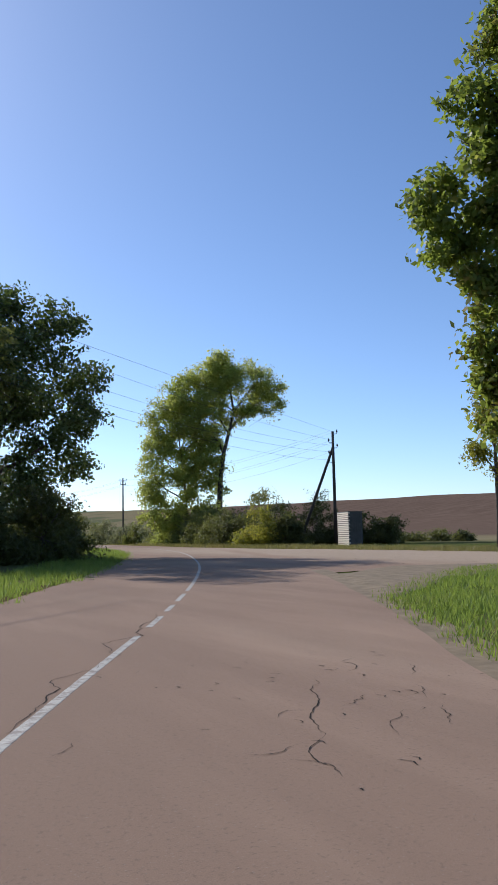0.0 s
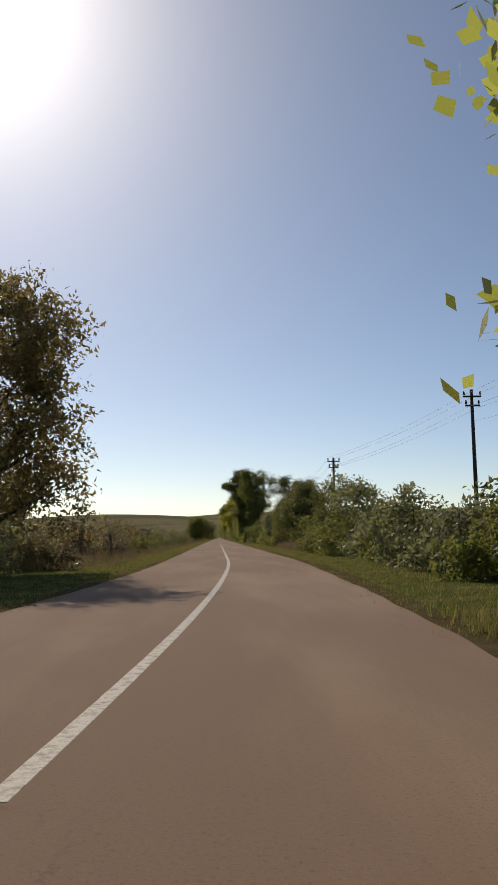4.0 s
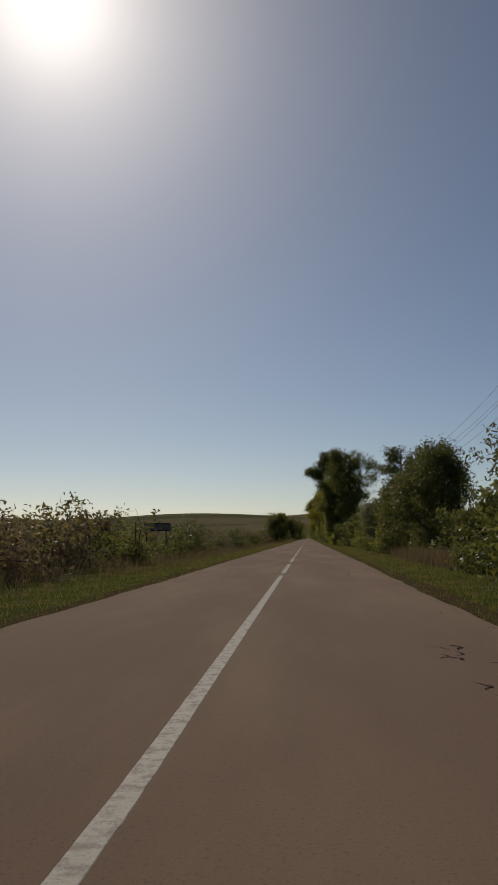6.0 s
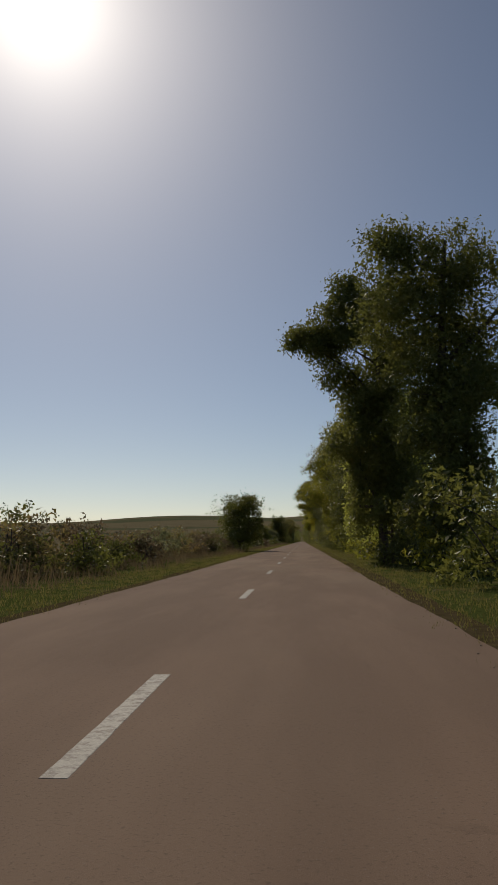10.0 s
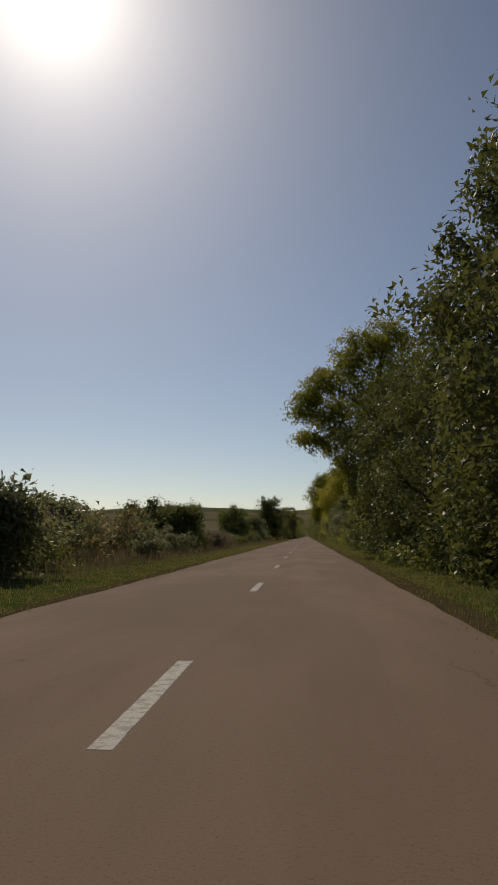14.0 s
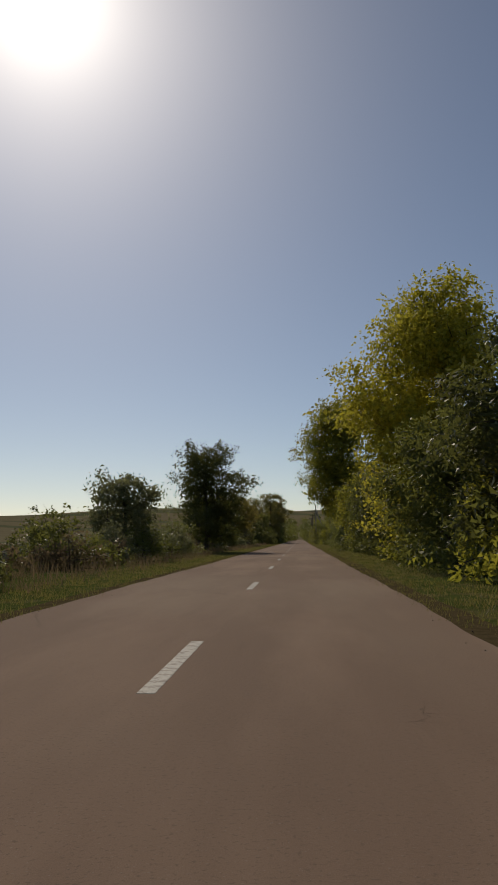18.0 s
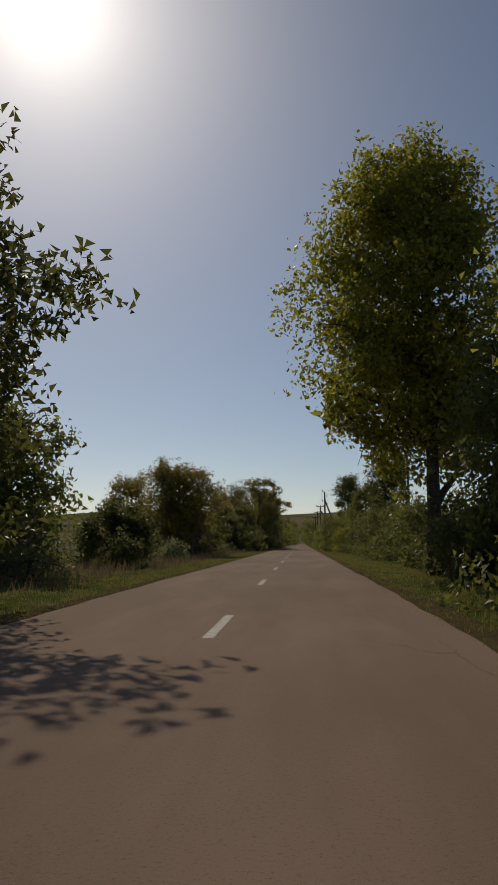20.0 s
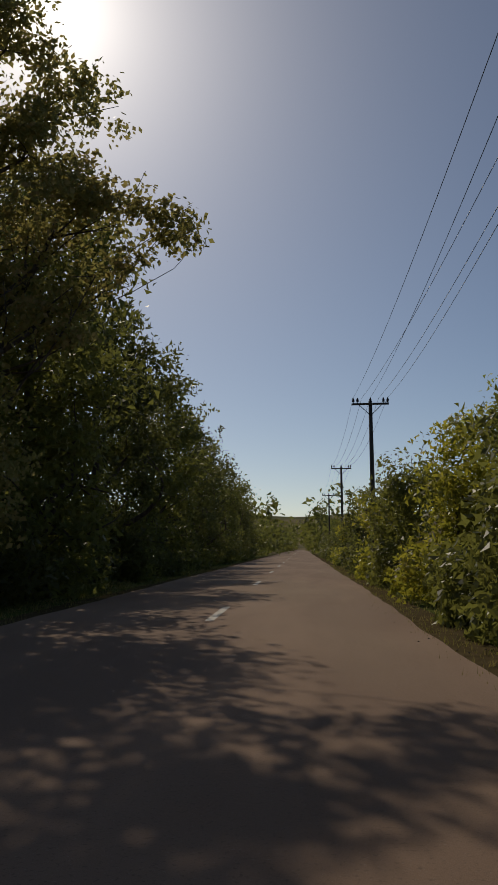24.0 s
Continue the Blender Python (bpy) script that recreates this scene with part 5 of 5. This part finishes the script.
def sign(x, y):
    """A low blank place-name board on two posts."""
    root = empty("road_sign", x, y, -0.05, 4.0)
    b = Build()
    b.box((0, 0, 1.78), (1.62, 0.03, 0.46))
    board = b.done("board", M_BOARD, root, "dark grey sheet-metal board seen from its shaded side")
    for z in (1.60, 1.96):
        rail = Build()
        rail.box((0, -0.03, z), (1.60, 0.03, 0.04))
        rail.done("rail", M_IRON, board)
    for s in (-0.55, 0.55):
        p = Build()
        p.add(tube([(s, 0.045, 0), (s, 0.045, 1.98)], [0.03, 0.03], 8))
        p.done("post", M_IRON, root)
    return tagged(root, "low dark road sign board on two iron posts among weeds", "road sign")


sign(-7.75, 55.0)


# ---- the small brick building by the pole ----
def hut():
    root = empty("brick_booth", 9.2, -43.4, -0.05, -104.0)
    w, d, h = 2.25, 1.0, 2.32
    c = Build()
    c.box((0, 0, h / 2), (w - 0.06, d - 0.06, h))
    c.done("core", M_MORT, root)
    roof = Build()
    roof.box((0, 0, h + 0.03), (w + 0.05, d + 0.05, 0.06))
    roof.done("roof", M_STEEL, root, "flat grey roof slab")
    side = Build()
    side.box((w / 2 - 0.01, 0, h / 2), (0.04, d, h))
    sheet = side.done("sheet_wall", M_STEEL, root, "grey ribbed sheet-metal side")
    for k in range(6):
        rib = Build()
        rib.box((w / 2 + 0.02, -d / 2 + 0.15 + k * (d - 0.3) / 5, h / 2), (0.03, 0.04, h - 0.1))
        rib.done("rib", M_STEEL, sheet)
    return tagged(root, "small booth of white brick with a grey side", "booth"), w, d, h


BOOTH, BW, BD = hut()[:3]


# ---- verge growth: grass, weeds, stones ----
def blades(name, pts, hmin, hmax, width, mat, seed, label, category, fan=0.35):
    rng = np.random.default_rng(seed)
    n = len(pts)
    h = rng.uniform(hmin, hmax, n)
    a = rng.uniform(0, 2 * math.pi, n)
    u = np.column_stack([np.cos(a), np.sin(a), np.zeros(n)]) * (width * rng.uniform(0.7, 1.4, n))[:, None] / 2
    tip = np.column_stack([rng.normal(0, fan, n) * h, rng.normal(0, fan, n) * h, h])
    p = np.column_stack([pts, terrain(pts[:, 0], pts[:, 1]) - 0.05])
    co = np.stack([p - u, p + u, p + tip], axis=1).reshape(-1, 3)
    ob = new(name, quads_mesh(name, co, mat, 3))
    return tagged(ob, label, category, kind="stuff")


def beside(rng, n, lo, hi, side, y0, y1, power=1.0):
    """Random points beside the road between two distances from its middle."""
    k = rng.integers(np.searchsorted(AXIS[:, 1], y0), np.searchsorted(AXIS[:, 1], y1), n)
    d = AXIS[np.minimum(k + 1, len(AXIS) - 1)] - AXIS[k]
    d /= np.hypot(d[:, 0], d[:, 1])[:, None]
    off = (lo + (hi - lo) * rng.random(n) ** power) * side
    return AXIS[k] + np.column_stack([d[:, 1], -d[:, 0]]) * off[:, None] + rng.normal(0, 0.15, (n, 2))


GR = np.random.default_rng(5)
clump = lambda p, n, s: np.repeat(p, n, axis=0) + GR.normal(0, s, (len(p) * n, 2))
left_near = clump(beside(GR, 15000, 3.0, 5.8, -1, -20, 520, 1.3), 10, 0.10)
left_bend = clump(beside(GR, 4000, 2.95, 5.8, -1, -110, -20, 1.2), 9, 0.10)
right_near = clump(beside(GR, 15000, 3.02, 5.6, 1, -18, 520, 1.3), 10, 0.10)
blades("verge_grass", left_near, 0.03, 0.11, 0.016, M_GRASS, 1, "short green and straw-coloured grass on the field-side verge", "grass")
blades("verge_grass", right_near, 0.03, 0.11, 0.016, M_GRASS, 2, "short green and straw-coloured grass on the hedge-side verge", "grass")
blades("verge_grass", left_bend, 0.06, 0.22, 0.024, M_LAWN, 9, "fresh green grass on the inside of the bend", "grass")
weeds = clump(beside(GR, 4200, 4.8, 9.5, -1, 4, 470), 8, 0.16)
blades("tall_weeds", weeds, 0.2, 0.65, 0.017, M_DRY, 3, "tall dry weeds and reeds on the field-side verge", "weeds", 0.38)
reeds = clump(beside(GR, 2200, 6.8, 13.0, -1, 4, 330), 9, 0.25)
blades("tall_weeds", reeds, 0.4, 1.15, 0.02, M_DRY, 4, "tall brown weeds beyond the verge", "weeds", 0.3)
def inside(p, poly):
    """Which of the points lie in the outline."""
    hit_count = np.zeros(len(p), dtype=int)
    for (ax, ay), (bx, by) in zip(poly, poly[1:] + poly[:1]):
        cross = (ay > p[:, 1]) != (by > p[:, 1])
        hit_count += cross & (p[:, 0] < (bx - ax) * (p[:, 1] - ay) / (by - ay + 1e-9) + ax)
    return p[hit_count % 2 == 1]


LAWN = [(-16.6, -82.0), (-18.45, -85.5), (-19.3, -87.2), (-22.4, -93.0), (-10.0, -93.0), (-3.8, -80.0), (-6.8, -75.0), (-9.1, -75.5), (-12.8, -78.2), (-15.5, -80.8)]
wedge = inside(np.column_stack([GR.uniform(-23, -4, 9000), GR.uniform(-94, -75, 9000)]), LAWN)
blades("verge_grass", clump(wedge, 16, 0.13), 0.05, 0.15, 0.022, M_LAWN, 6, "fresh green grass on the wedge between the two roads", "grass")
outer = np.column_stack([GR.uniform(1.25, 4.4, 4200), GR.uniform(-100, -15, 4200)])
outer = outer[outer[:, 0] > np.maximum(1.25, np.interp(outer[:, 1], AXIS[:, 1], AXIS[:, 0]) + 3.35)]
blades("verge_grass", clump(outer, 10, 0.12), 0.08, 0.35, 0.022, M_GRASS, 7, "grass along the outer edge of the junction", "grass")


tawny = np.column_stack([GR.uniform(5.4, 9.5, 900), GR.uniform(38, 57, 900)])
blades("tall_weeds", clump(tawny, 9, 0.15), 0.3, 0.75, 0.02, M_DRY, 8, "tawny dry grass between the bushes on the verge", "weeds", 0.2)


def crumbs(n, seed):
    """Loose stones and asphalt crumbs along the broken edge."""
    rng = np.random.default_rng(seed)
    base = np.array([(1, 0, 0), (0, 1, 0), (-1, 0, 0), (0, -1, 0), (0, 0, 1), (0, 0, -1)], dtype=float)
    tri = ((0, 1, 4), (1, 2, 4), (2, 3, 4), (3, 0, 4), (1, 0, 5), (2, 1, 5), (3, 2, 5), (0, 3, 5))
    p = np.vstack([beside(rng, n, 2.9, 3.5, 1, -15, 520), beside(rng, n // 2, 2.9, 3.4, -1, -90, 470), np.column_stack([rng.normal(-8.5, 2.2, n // 7), rng.normal(-70.0, 3.2, n // 7)])])
    out = []
    for x, y in p:
        s = rng.uniform(0.005, 0.016) * np.array([1, rng.uniform(0.6, 1), rng.uniform(0.5, 0.8)])
        v = base * s * rng.uniform(0.7, 1.2, (6, 1)) + (x, y, 0.004)
        out += [v[list(f)] for f in tri]
    return tagged(new("loose_stones", quads_mesh("loose_stones", np.array(out).reshape(-1, 3), M_STONE, 3)), "loose stones and crumbs along the broken road edge", "stones", kind="stuff")


crumbs(1700, 15)


# ---- bricks of the booth ----
def brick_mesh():
    b = Build()
    b.box((0, 0, 0), (0.247, 0.11, 0.088))
    me = bpy.data.meshes.new("brick")
    me.from_pydata([tuple(v) for v in b.v], [], b.f)
    me.materials.append(M_BRICK)
    return me


BRICK = brick_mesh()
for row in range(18):
    for col in range(9):
        xx = -BW / 2 + 0.125 + col * 0.25 + (0.02 if row % 2 else -0.015)
        o = new("brick", BRICK)
        o.parent = BOOTH
        o.location = (xx, -BD / 2 + 0.03, 0.06 + row * 0.13)
